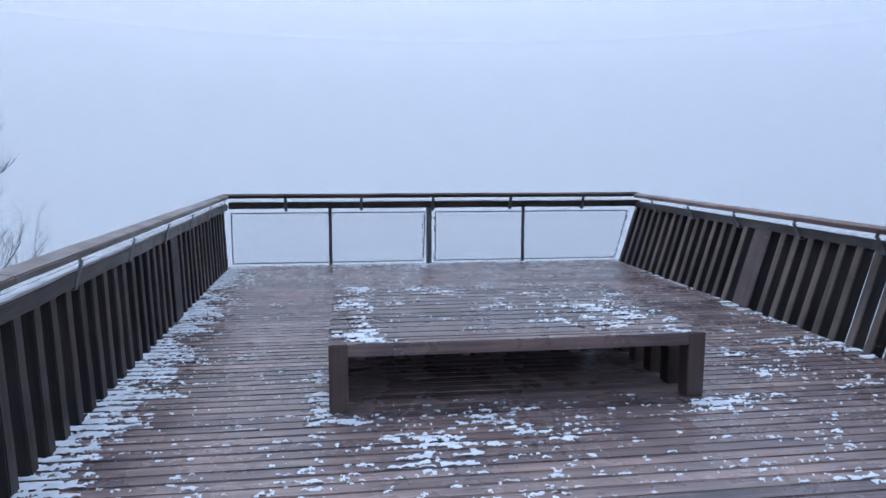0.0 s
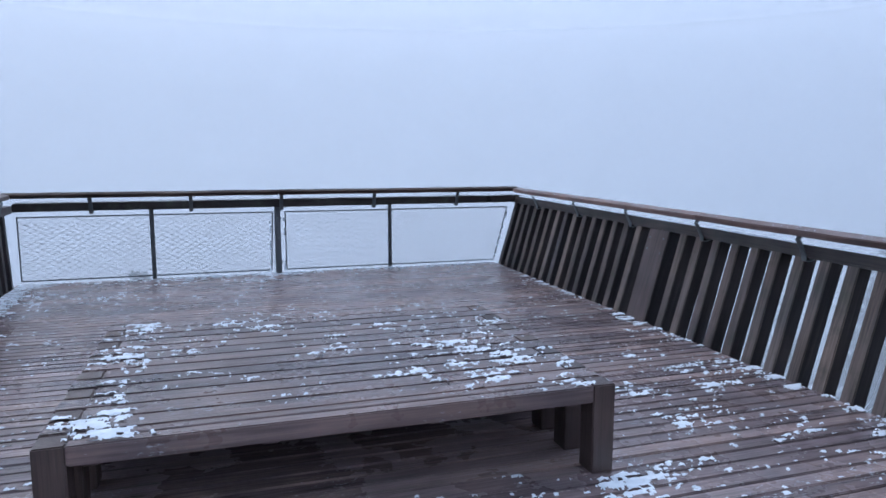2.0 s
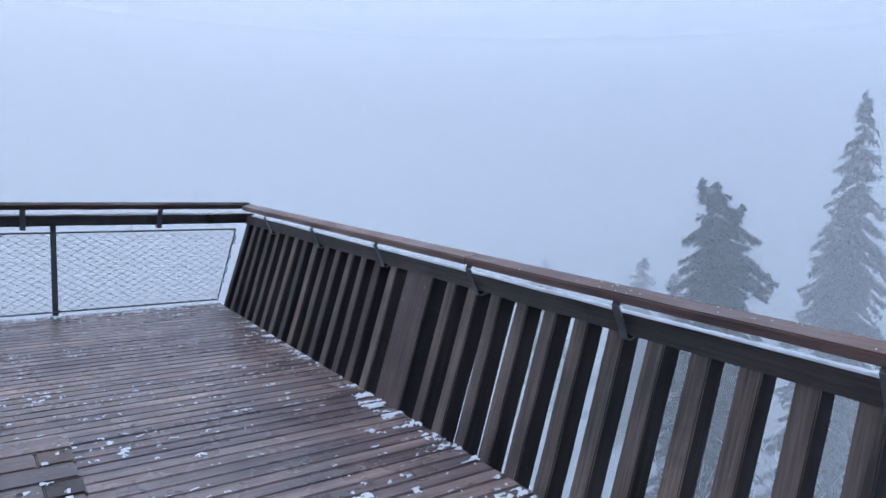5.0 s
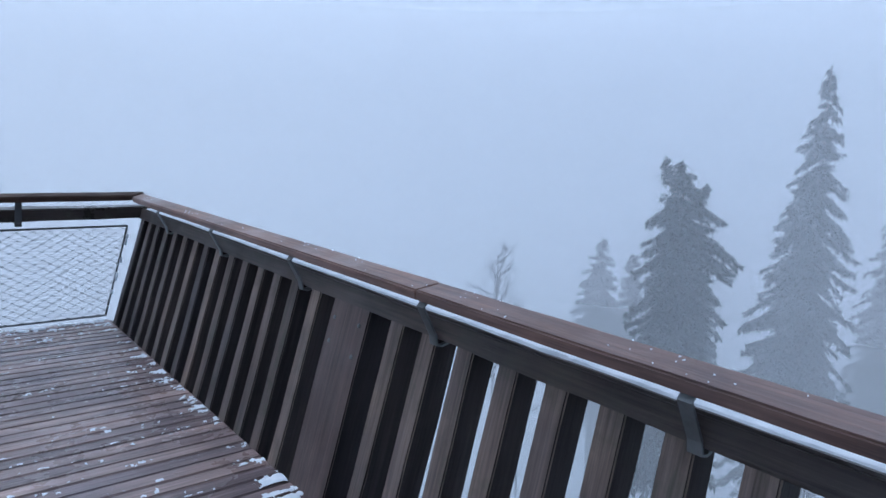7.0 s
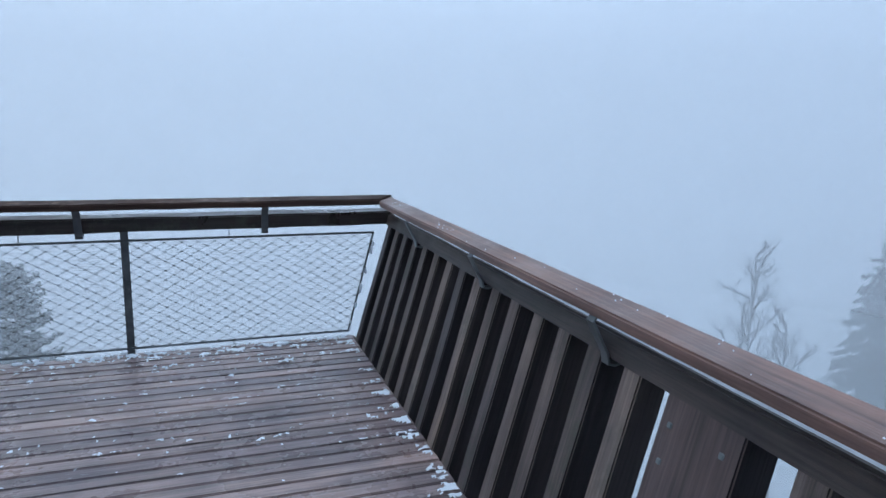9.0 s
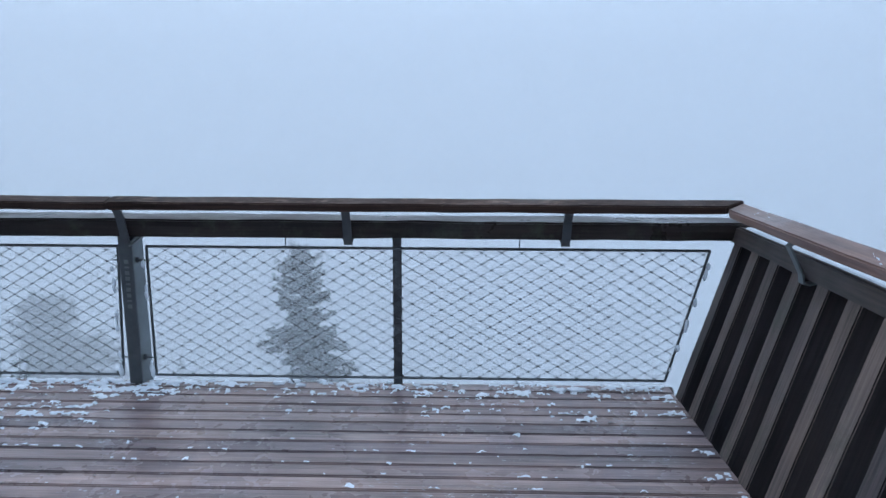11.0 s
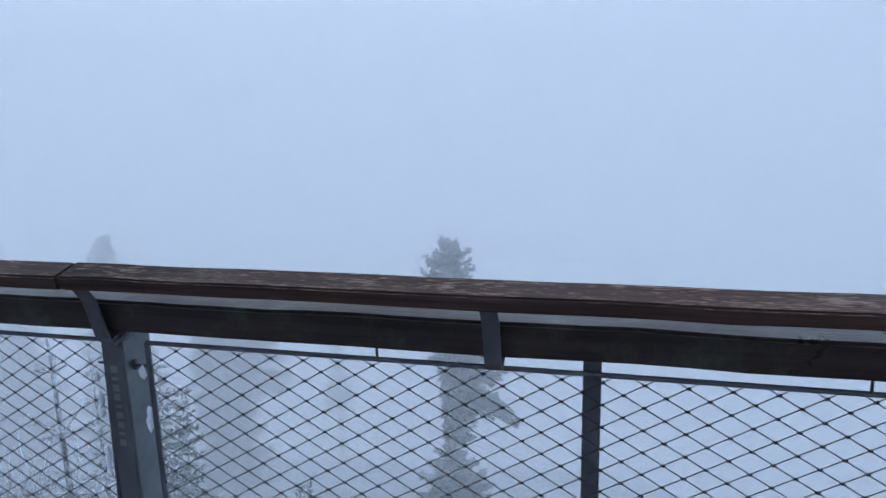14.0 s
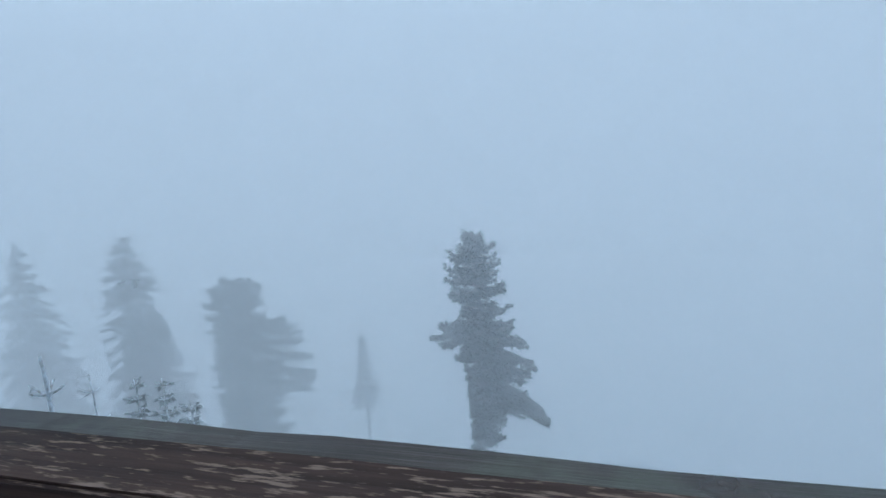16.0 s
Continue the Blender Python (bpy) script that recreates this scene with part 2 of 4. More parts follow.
def tube(bm, points, radii, sides=6):
    """A tapered tube through points, added to bm."""
    rings = []
    for i, p in enumerate(points):
        p = Vector(p)
        d = Vector(points[min(i + 1, len(points) - 1)]) - Vector(points[max(i - 1, 0)])
        d.normalize()
        u = d.orthogonal().normalized()
        w = d.cross(u)
        r = radii[i] if not isinstance(radii, (int, float)) else radii
        rings.append([bm.verts.new(p + (u * math.cos(a) + w * math.sin(a)) * r) for a in [2 * math.pi * k / sides for k in range(sides)]])
    for a, b in zip(rings, rings[1:]):
        for k in range(sides):
            bm.faces.new((a[k], a[(k + 1) % sides], b[(k + 1) % sides], b[k]))
    bm.faces.new(rings[0][::-1])
    bm.faces.new(rings[-1])


def strip(points, width, thick, axis):
    """A bent flat bar: points in a plane, width along axis, thickness in the plane."""
    bm = bmesh.new()
    ax = Vector(axis)
    rows = []
    for i, p in enumerate(points):
        p = Vector(p)
        d = (Vector(points[min(i + 1, len(points) - 1)]) - Vector(points[max(i - 1, 0)])).normalized()
        n = d.cross(ax).normalized()
        rows.append([bm.verts.new(p + ax * s * width / 2 + n * k * thick / 2) for s, k in ((-1, -1), (1, -1), (1, 1), (-1, 1))])
    for a, b in zip(rows, rows[1:]):
        for k in range(4):
            bm.faces.new((a[k], a[(k + 1) % 4], b[(k + 1) % 4], b[k]))
    bm.faces.new(rows[0][::-1])
    bm.faces.new(rows[-1])
    bmesh.ops.recalc_face_normals(bm, faces=bm.faces[:])
    return bm


def thing(name, label, category, at=(0, 0, 0), group="", kind=""):
    ob = new(name)
    ob.location = at
    return tagged(ob, label, category, group, kind)


def field(seed, x, y):
    """Smooth value noise in 0..1 at arrays x, y."""
    rng = np.random.RandomState(seed)
    grid = rng.rand(257, 257)
    xi, yi = np.floor(x).astype(int), np.floor(y).astype(int)
    fx, fy = x - xi, y - yi
    fx, fy = fx * fx * (3 - 2 * fx), fy * fy * (3 - 2 * fy)
    a, b = grid[xi % 256, yi % 256], grid[(xi + 1) % 256, yi % 256]
    c, d = grid[xi % 256, (yi + 1) % 256], grid[(xi + 1) % 256, (yi + 1) % 256]
    return (a * (1 - fx) + b * fx) * (1 - fy) + (c * (1 - fx) + d * fx) * fy


def fbm(seed, x, y, octaves=4):
    return sum(field(seed + k, x * 2**k, y * 2**k) * 0.5**k for k in range(octaves)) / sum(0.5**k for k in range(octaves))


def bell(v, middle, width):
    return np.exp(-(((v - middle) / width) ** 2))


def snow_sheet(name, x0, x1, y0, y1, z, cell, cover, thick, label, category):
    """Snow lying in patches: cells of a fine grid where cover(x, y) is above zero, thicker inside."""
    nx, ny = int((x1 - x0) / cell), int((y1 - y0) / cell)
    gx, gy = np.meshgrid(x0 + (np.arange(nx + 1)) * cell, y0 + (np.arange(ny + 1)) * cell, indexing="ij")
    gx = gx + (field(91, gx * 60, gy * 60) - 0.5) * cell * 0.7
    gy = gy + (field(92, gx * 60, gy * 60) - 0.5) * cell * 0.7
    c = cover(gx, gy)
    on = (c[:-1, :-1] + c[1:, :-1] + c[:-1, 1:] + c[1:, 1:]) > 0
    used = np.zeros(c.shape, bool)
    for dx in (0, 1):
        for dy in (0, 1):
            used[dx:dx + nx, dy:dy + ny] |= on
    index = np.full(c.shape, -1)
    index[used] = np.arange(used.sum())
    h = z + np.clip(c * 0.09, -0.0015, thick) + 0.001
    verts = np.stack([gx[used], gy[used], h[used]], 1)
    i, j = np.nonzero(on)
    faces = np.stack([index[i, j], index[i + 1, j], index[i + 1, j + 1], index[i, j + 1]], 1)
    me = bpy.data.meshes.new(name)
    me.from_pydata(verts.tolist(), [], faces.tolist())
    me.materials.append(SNOW)
    me.polygons.foreach_set("use_smooth", [True] * len(me.polygons))
    return tagged(new(name, me), label, category, kind="stuff")


# ---- setting: ground, mist ----
X0, X1, Y0, Y1 = -1.60, 4.43, -2.6, 10.40  # the deck's edges

gx, gy = np.meshgrid(np.linspace(-1, 1, 61), np.linspace(-1, 1, 61), indexing="ij")
gx, gy = np.sign(gx) * np.abs(gx) ** 2.2 * 1500 + 3, np.sign(gy) * np.abs(gy) ** 2.2 * 1500 + 8
far = np.hypot(gx - 3, gy - 8)
gz = -7.0 - np.clip(gy - 8, 0, 260) * 0.42 - np.clip(gx - 5, 0, 200) * 0.25 - 60 * (1 - np.exp(-np.clip(far - 60, 0, None) / 120))
gz = gz + (fbm(11, gx * 0.15 + 40, gy * 0.15 + 40) - 0.5) * 3.0 * np.exp(-far / 80)
ground_mesh = bpy.data.meshes.new("ground")
n = 61
ground_mesh.from_pydata(np.stack([gx.ravel(), gy.ravel(), gz.ravel()], 1).tolist(), [],
                        [(i * n + j, (i + 1) * n + j, (i + 1) * n + j + 1, i * n + j + 1) for i in range(n - 1) for j in range(n - 1)])
ground_mesh.materials.append(FOREST)
ground_mesh.polygons.foreach_set("use_smooth", [True] * len(ground_mesh.polygons))
ground = tagged(new("ground", ground_mesh), "dim forested slope with patchy snow falling into fog", "ground", kind="structure")


def ground_at(x, y):
    return -8.0 - max(y - 8, 0) * 0.42 - max(x - 5, 0) * 0.25


def mist_veil(radius, thickness):
    bm = bmesh.new()
    k = 72
    low = [bm.verts.new((3 + radius * math.cos(2 * math.pi * i / k), 8 + radius * math.sin(2 * math.pi * i / k), -60)) for i in range(k)]
    top = [bm.verts.new((v.co.x, v.co.y, 30)) for v in low]
    for i in range(k):
        bm.faces.new((low[i], low[(i + 1) % k], top[(i + 1) % k], top[i]))
    # The outermost veil is greyer: weaker light low in the fog, in its colour.
    ob = new("backdrop", mesh_of("mist_veil", bm, mist_material("mist", thickness, 0.0 if radius > 50 else 0.92, (0.79, 0.82, 0.85) if radius > 50 else (0.93, 0.95, 0.97))))
    return tagged(ob, "pale blue-grey veil of drifting fog around the deck", "fog", "banks of fog", "structure")


for radius, thickness in ((12, 0.17), (18, 0.19), (24, 0.19), (31, 0.22), (38, 0.28), (58, 1.0)):
    mist_veil(radius, thickness)

# ---- setting: deck ----
PITCH = 0.105


def edges(y):
    """Where the deck ends on either side at y; it widens a little towards the front."""
    return -1.61 + 0.025 * (Y1 - y), 4.435 - 0.008 * (Y1 - y)


deck = tagged(new("floor"), "wet dark-brown timber deck with scattered snow", "deck", kind="structure")
sub = bmesh.new()
for x in np.linspace(X0 + 0.1, X1 - 0.1, 9):
    bmesh.ops.create_cube(sub, size=1.0, matrix=Matrix.Translation((x, (Y0 + Y1) / 2, -0.14)) @ Matrix.Diagonal((0.08, Y1 - Y0 - 0.1, 0.2, 1)))
# Unseen underlay sheet, added to stop light rising through the board gaps.
bmesh.ops.create_cube(sub, size=1.0, matrix=Matrix.Translation(((X0 + X1) / 2, (Y0 + Y1) / 2, -0.26)) @ Matrix.Diagonal((X1 - X0, Y1 - Y0, 0.04, 1)))
bmesh.ops.create_cube(sub, size=1.0, matrix=Matrix.Translation(((X0 + X1) / 2, Y1 + 0.03, -0.16)) @ Matrix.Diagonal((X1 - X0 + 0.1, 0.05, 0.26, 1)))
for x in (X0 + 0.5, (X0 + X1) / 2, X1 - 0.5):
    for y in (Y0 + 0.6, 4.0, Y1 - 1.2):
        bmesh.ops.create_cube(sub, size=1.0, matrix=Matrix.Translation((x, y, -7.2)) @ Matrix.Diagonal((0.22, 0.22, 14.0, 1)))
part("joists", sub, SLAT, deck, "dark timber joists and stilts under the boards, with a sheet added to block light")
board_meshes = [mesh_of("board", rough_box(X1 - X0 + 0.02, PITCH - 0.010, 0.032, 0.005, 0, 10, 0.0016, k), DECK) for k in range(6)]

# ---- slatted side fences ----
def slat_fence(label, base_x, yaw, lean, side, out, ys, boards, brackets, rail_x, rail_z, head, rise, face, rail_wood):
    """A side parapet: square slats on the deck's edge, a beam on their heads, and a handrail on bent steel brackets.
    lean: degrees outwards; side: degrees along the deck; head: height of the slats at the front corner,
    from which beam and handrail fall by rise a metre; its y runs from the front corner."""
    fence = thing("slat_fence", label, "fence", (base_x, Y1, 0), "slatted sides of the deck")
    fence.rotation_euler.z = radians(yaw)
    tilt = pose(0, 0, 0, -side, lean * out, 0)
    fall = math.degrees(math.atan(rise))
    length = (head + 0.012) / math.cos(radians(lean)) + 0.06
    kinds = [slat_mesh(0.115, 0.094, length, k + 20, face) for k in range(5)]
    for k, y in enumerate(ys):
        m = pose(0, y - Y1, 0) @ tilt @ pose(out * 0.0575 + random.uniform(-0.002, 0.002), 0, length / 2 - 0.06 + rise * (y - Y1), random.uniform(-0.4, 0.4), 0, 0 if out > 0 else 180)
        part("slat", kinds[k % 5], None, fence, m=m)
    wide = slat_mesh(0.13, 0.315, length, 50, face)
    if out > 0:
        wide.materials[0] = PLANK
    for y in boards:
        at_board = pose(0, y - Y1, 0) @ tilt
        part("wide_board", wide, None, fence, "broad brown board with pale bolt heads", at_board @ pose(out * 0.063, 0, length / 2 - 0.06 + rise * (y - Y1), 0, 0, 0 if out > 0 else 180))
        for dz in (0.68, 0.79):
            for dy in (-0.10, 0.11):
                part("bolt", box(0.008, 0.018, 0.018, 0.003), STEEL, fence, m=at_board @ pose(-out * 0.005, dy, dz - 0.03 * (dy < 0) * (dz < 0.7)))
    tx = out * math.tan(radians(lean)) * head
    run = Y1 - Y0
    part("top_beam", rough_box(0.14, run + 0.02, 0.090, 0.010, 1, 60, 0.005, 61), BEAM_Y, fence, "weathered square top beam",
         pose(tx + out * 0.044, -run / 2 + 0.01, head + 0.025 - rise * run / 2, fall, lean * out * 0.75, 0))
    rx = rail_x - base_x
    cuts = (-run, -9.9, -7.1, -4.2, 10.228 - Y1)
    for k in range(4):
        a, b = cuts[k], cuts[k + 1]
        bm = rough_box(0.125, b - a - 0.004, 0.044, 0.007, 1, 14, 0.0035, 70 + k)
        if k == 3:  # mitred corner
            for v in bm.verts:
                if v.co.y > (b - a) / 2 - 0.02:
                    v.co.y -= (0.0625 - out * v.co.x)
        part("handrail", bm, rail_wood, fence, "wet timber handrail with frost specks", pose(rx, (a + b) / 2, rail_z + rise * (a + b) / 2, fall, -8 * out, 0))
    for y in brackets:
        y -= Y1
        b, dz = tx - out * 0.030, rise * y
        part("bracket", strip([(rx - out * 0.02, y, rail_z - 0.024 + dz), (rx - out * 0.045, y, rail_z - 0.05 + dz), (b, y, head + 0.01 + dz), (b + out * 0.006, y, head - 0.028 + dz), (b + out * 0.03, y, head - 0.034 + dz), (b + out * 0.10, y, head - 0.016 + dz)], 0.042, 0.009, (0, 1, 0)), STEEL, fence, "bent galvanised steel strap")
    return fence


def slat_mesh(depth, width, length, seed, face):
    """A slat: face wood towards the deck, sides near-black to paint the gap shade."""
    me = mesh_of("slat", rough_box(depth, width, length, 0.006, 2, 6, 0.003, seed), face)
    me.materials.append(SIDE_SHADE)
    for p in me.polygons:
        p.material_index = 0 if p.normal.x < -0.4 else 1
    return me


right_ys = [7.135 + 0.2195 * k for k in range(15)] + [6.433 - 0.2195 * k for k in range(41)]
right_fence = slat_fence("dark weathered slatted timber parapet leaning outwards, snow at its foot", 4.44, -0.46, 16.6, 1.5, 1, right_ys, (6.79,), [9.49 - 1.1 * k for k in range(11)], 4.652, 1.052, 0.875, 0.0095, SLAT, RAIL_Y)
left_ys = [7.24 + 0.222 * k for k in range(14)] + [6.58 - 0.222 * k for k in range(41)]
left_fence = slat_fence("dark weathered slatted timber parapet standing upright, snow along its foot", -1.60, 1.43, 2.0, 0.0, -1, left_ys, (6.90,), [9.85 - 1.13 * k for k in range(11)], -1.61, 1.058, 0.868, 0.005, SLAT_SHADED, RAIL_GREY)

# ---- front railing ----
railing = thing("front_railing", "wire net panels under a dark timber beam and handrail", "railing", (1.45, 10.33, 0))
FX0, FX1 = -1.60, 4.80


def at(x, y, z, *r):
    return pose(x - 1.45, y - 10.33, z, *r)


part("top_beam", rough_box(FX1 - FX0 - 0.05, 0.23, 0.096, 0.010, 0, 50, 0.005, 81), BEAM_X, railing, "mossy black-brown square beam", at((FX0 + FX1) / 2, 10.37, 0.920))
for k, (a, b) in enumerate(((-1.672, 1.40), (1.404, 4.712))):
    bm = rough_box(b - a, 0.092, 0.045, 0.006, 0, 24, 0.004, 85 + k)
    for v in bm.verts:
        if k == 0 and v.co.x < -(b - a) / 2 + 0.02:
            v.co.x += (0.046 - v.co.y) * 1.36
        if k == 1 and v.co.x > (b - a) / 2 - 0.02:
            v.co.x -= (0.046 - v.co.y) * 1.36
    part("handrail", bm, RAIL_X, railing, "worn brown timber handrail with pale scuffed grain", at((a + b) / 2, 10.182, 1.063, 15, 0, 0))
for x in (-0.75, 0.36, 1.44, 2.64, 3.80):
    part("bracket", strip([(x - 1.45, 10.165 - 10.33, 1.040), (x - 1.45, 10.205 - 10.33, 0.985), (x - 1.45, 10.240 - 10.33, 0.86), (x - 1.45, 10.252 - 10.33, 0.842), (x - 1.45, 10.32 - 10.33, 0.868)], 0.045, 0.010, (1, 0, 0)), DARKSTEEL, railing, "bent grey steel strap")
for x in (-0.11, 2.89):
    part("post", box(0.05, 0.012, 1.0, 0.002), DARKSTEEL, railing, "flat dark steel post", at(x, 10.385, 0.40))
    part("post_flange", box(0.012, 0.05, 0.98, 0.002), DARKSTEEL, railing, "", at(x, 10.416, 0.40))
for x in (1.395,):
    post = part("main_post", box(0.072, 0.012, 1.0, 0.002), DARKSTEEL, railing, "dark steel plate with worn pale lettering", at(x, 10.322, 0.40))
    part("post_plate", box(0.010, 0.13, 1.0, 0.002), STEEL, railing, "grey galvanised steel plate", at(x + 0.030, 10.395, 0.40))
    part("post_plate", box(0.010, 0.13, 1.0, 0.002), STEEL, railing, "", at(x - 0.030, 10.395, 0.40))
    part("gusset", strip([(x - 1.45 + 0.03, 0.0, 0.81), (x - 1.45 + 0.11, 0.0, 0.872)], 0.06, 0.008, (0, 1, 0)), STEEL, railing)
    for z in (0.72, 0.15):
        part("hinge_rod", box(0.21, 0.008, 0.008, 0.002), DARKSTEEL, railing, "", at(x + 0.01, 10.36, z))
        part("hinge_clip", box(0.016, 0.014, 0.032, 0.003), DARKSTEEL, railing, "", at(x + 0.042, 10.365, z))


def net_panel(x0, x1, slant):
    """A rod frame with a diamond net of thin wire rope; slant: how far the right edge leans out at the top."""
    zb, zt = 0.045, 0.80
    holder = part("net_panel", rod_frame(x0, x1, slant, zb, zt), DARKSTEEL, railing, "dark rod frame")
    bm = bmesh.new()
    w, h = 0.110, 0.0655
    def edge(z):
        return x1 + slant * (z - zb) / (zt - zb)
    i0, j0 = int((x0 - 2.534) / w * 2) - 1, int((zb - 0.68) / h * 2) - 1
    for i in range(i0, i0 + int((x1 + slant - x0) / w * 2) + 4):
        for j in range(j0, j0 + int((zt - zb) / h * 2) + 4):
            if (i + j) % 2:
                continue
            p = (2.534 + i * w / 2, 0.68 + j * h / 2)
            for k in (1, -1):
                ends = [p, (p[0] + w / 2, p[1] + k * h / 2)]
                inside = [x0 - 0.002 <= q[0] <= edge(q[1]) + 0.002 and zb - 0.002 <= q[1] <= zt + 0.002 for q in ends]
                if not any(inside):
                    continue
                if not all(inside):  # cut at the frame
                    a, b = (ends[0], ends[1]) if inside[0] else (ends[1], ends[0])
                    f = 1.0
                    while f > 0.05 and not (x0 <= a[0] + (b[0] - a[0]) * f <= edge(a[1] + (b[1] - a[1]) * f) and zb <= a[1] + (b[1] - a[1]) * f <= zt):
                        f -= 0.1
                    ends = [a, (a[0] + (b[0] - a[0]) * f, a[1] + (b[1] - a[1]) * f)]
                tube(bm, [(q[0] - 1.45, 0.03 + 0.0012 * k, q[1]) for q in ends], 0.0020, 3)
            if zb < p[1] < zt and x0 < p[0] < edge(p[1]):
                knot(bm, (p[0] - 1.45, 0.03, p[1]))
    part("wire_net", bm, ROPE, holder, "diamond net of thin steel wire rope")
    for x in np.arange(x0 + 0.78, x1, 1.29):
        part("hanger", box(0.007, 0.007, 0.07, 0.001), DARKSTEEL, holder, "", pose(x - 1.45, 0.03, zt + 0.032))
        part("hook", strip([(x - 1.45, 0.03, zb), (x - 1.45, 0.03, 0.03), (x - 1.45 + 0.02, 0.02, 0.012)], 0.007, 0.007, (0, 1, 0)), DARKSTEEL, holder)
    return holder


def knot(bm, p):
    r = 0.0062
    v = [bm.verts.new((p[0] + dx * r * 1.4, p[1] + dy * r, p[2] + dz * r)) for dx, dy, dz in ((1, 0, 0), (-1, 0, 0), (0, 1, 0), (0, -1, 0), (0, 0, 1), (0, 0, -1))]
    for a in (0, 1):
        for b in (2, 3):
            for c in (4, 5):
                bm.faces.new((v[a], v[b], v[c]))


def rod_frame(x0, x1, slant, zb, zt):
    bm = bmesh.new()
    c = [(x0 - 1.45, 0.03, zb), (x1 - 1.45, 0.03, zb), (x1 + slant - 1.45, 0.03, zt), (x0 - 1.45, 0.03, zt)]
    for i in range(4):
        tube(bm, [c[i], c[(i + 1) % 4]], 0.008, 8)
    return bm


net_panel(-1.555, 1.305, 0.03)
net_panel(1.495, 4.41, 0.195)
scr = bmesh.new()
for k in range(9):  # pale worn lettering down the main post
    bmesh.ops.create_cube(scr, size=1.0, matrix=pose(0.002, -0.0072, 0.32 - 0.032 * k) @ Matrix.Diagonal((0.024, 0.002, 0.010 + 0.012 * (k % 3 != 1), 1)))
part("lettering", scr, STEEL, post, "worn pale lettering")

# ---- bench ----
bench = thing("lounge_bench", "broad low platform bench of wet dark timber slats dusted with snow", "bench", (1.265, 4.09, 0))
BW, BH, BP, BN = 2.48, 0.445, 0.139, 14
slat_full = mesh_of("slat", rough_box(BW, BP - 0.010, 0.045, 0.006, 0, 8, 0.002, 31), BENCH)
slat_short = mesh_of("slat", rough_box(BW - 0.24, BP - 0.010, 0.045, 0.006, 0, 8, 0.002, 32), BENCH)
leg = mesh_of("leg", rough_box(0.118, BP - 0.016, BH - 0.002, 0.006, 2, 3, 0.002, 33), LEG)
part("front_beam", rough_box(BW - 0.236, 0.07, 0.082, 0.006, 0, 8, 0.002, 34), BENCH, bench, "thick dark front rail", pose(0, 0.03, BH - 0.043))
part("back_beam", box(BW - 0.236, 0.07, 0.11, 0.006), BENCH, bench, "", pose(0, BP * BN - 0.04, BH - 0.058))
# Unseen board, added to keep light out from under the bench.
part("back_panel", box(BW - 0.236, 0.03, BH - 0.12, 0.004), LEG, bench, "unseen dark board added across the back to shade the underside", pose(0, BP * BN - 0.09, (BH - 0.12) / 2 + 0.004))
for x in (-1.05, -0.37, 0.37, 1.05):
    part("bearer", box(0.07, BP * BN - 0.16, 0.08, 0.004), LEG, bench, "", pose(x, BP * BN / 2, BH - 0.0865))
for k in range(BN):
    y = BP * (k + 0.5) - 0.01
    if k % 2 == 0:
        if k > 0:
            part("slat", slat_short, None, bench, m=pose(0, y, BH - 0.0225, random.uniform(-0.5, 0.5)))
        else:
            part("slat", mesh_of("slat", box(BW - 0.24, BP - 0.09, 0.045, 0.004), BENCH), None, bench, m=pose(0, y + 0.038, BH - 0.0225))
        for s in (-1, 1):
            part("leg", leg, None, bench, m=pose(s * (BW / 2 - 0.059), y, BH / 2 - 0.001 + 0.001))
    else:
        part("slat", slat_full, None, bench, m=pose(random.uniform(-0.006, 0.006), y, BH - 0.0225, random.uniform(-0.5, 0.5)))


# ---- snow ----
def board_gap(y, pitch, y0):
    f = ((y - y0) / pitch) % 1.0
    return np.minimum(f, 1 - f) * pitch


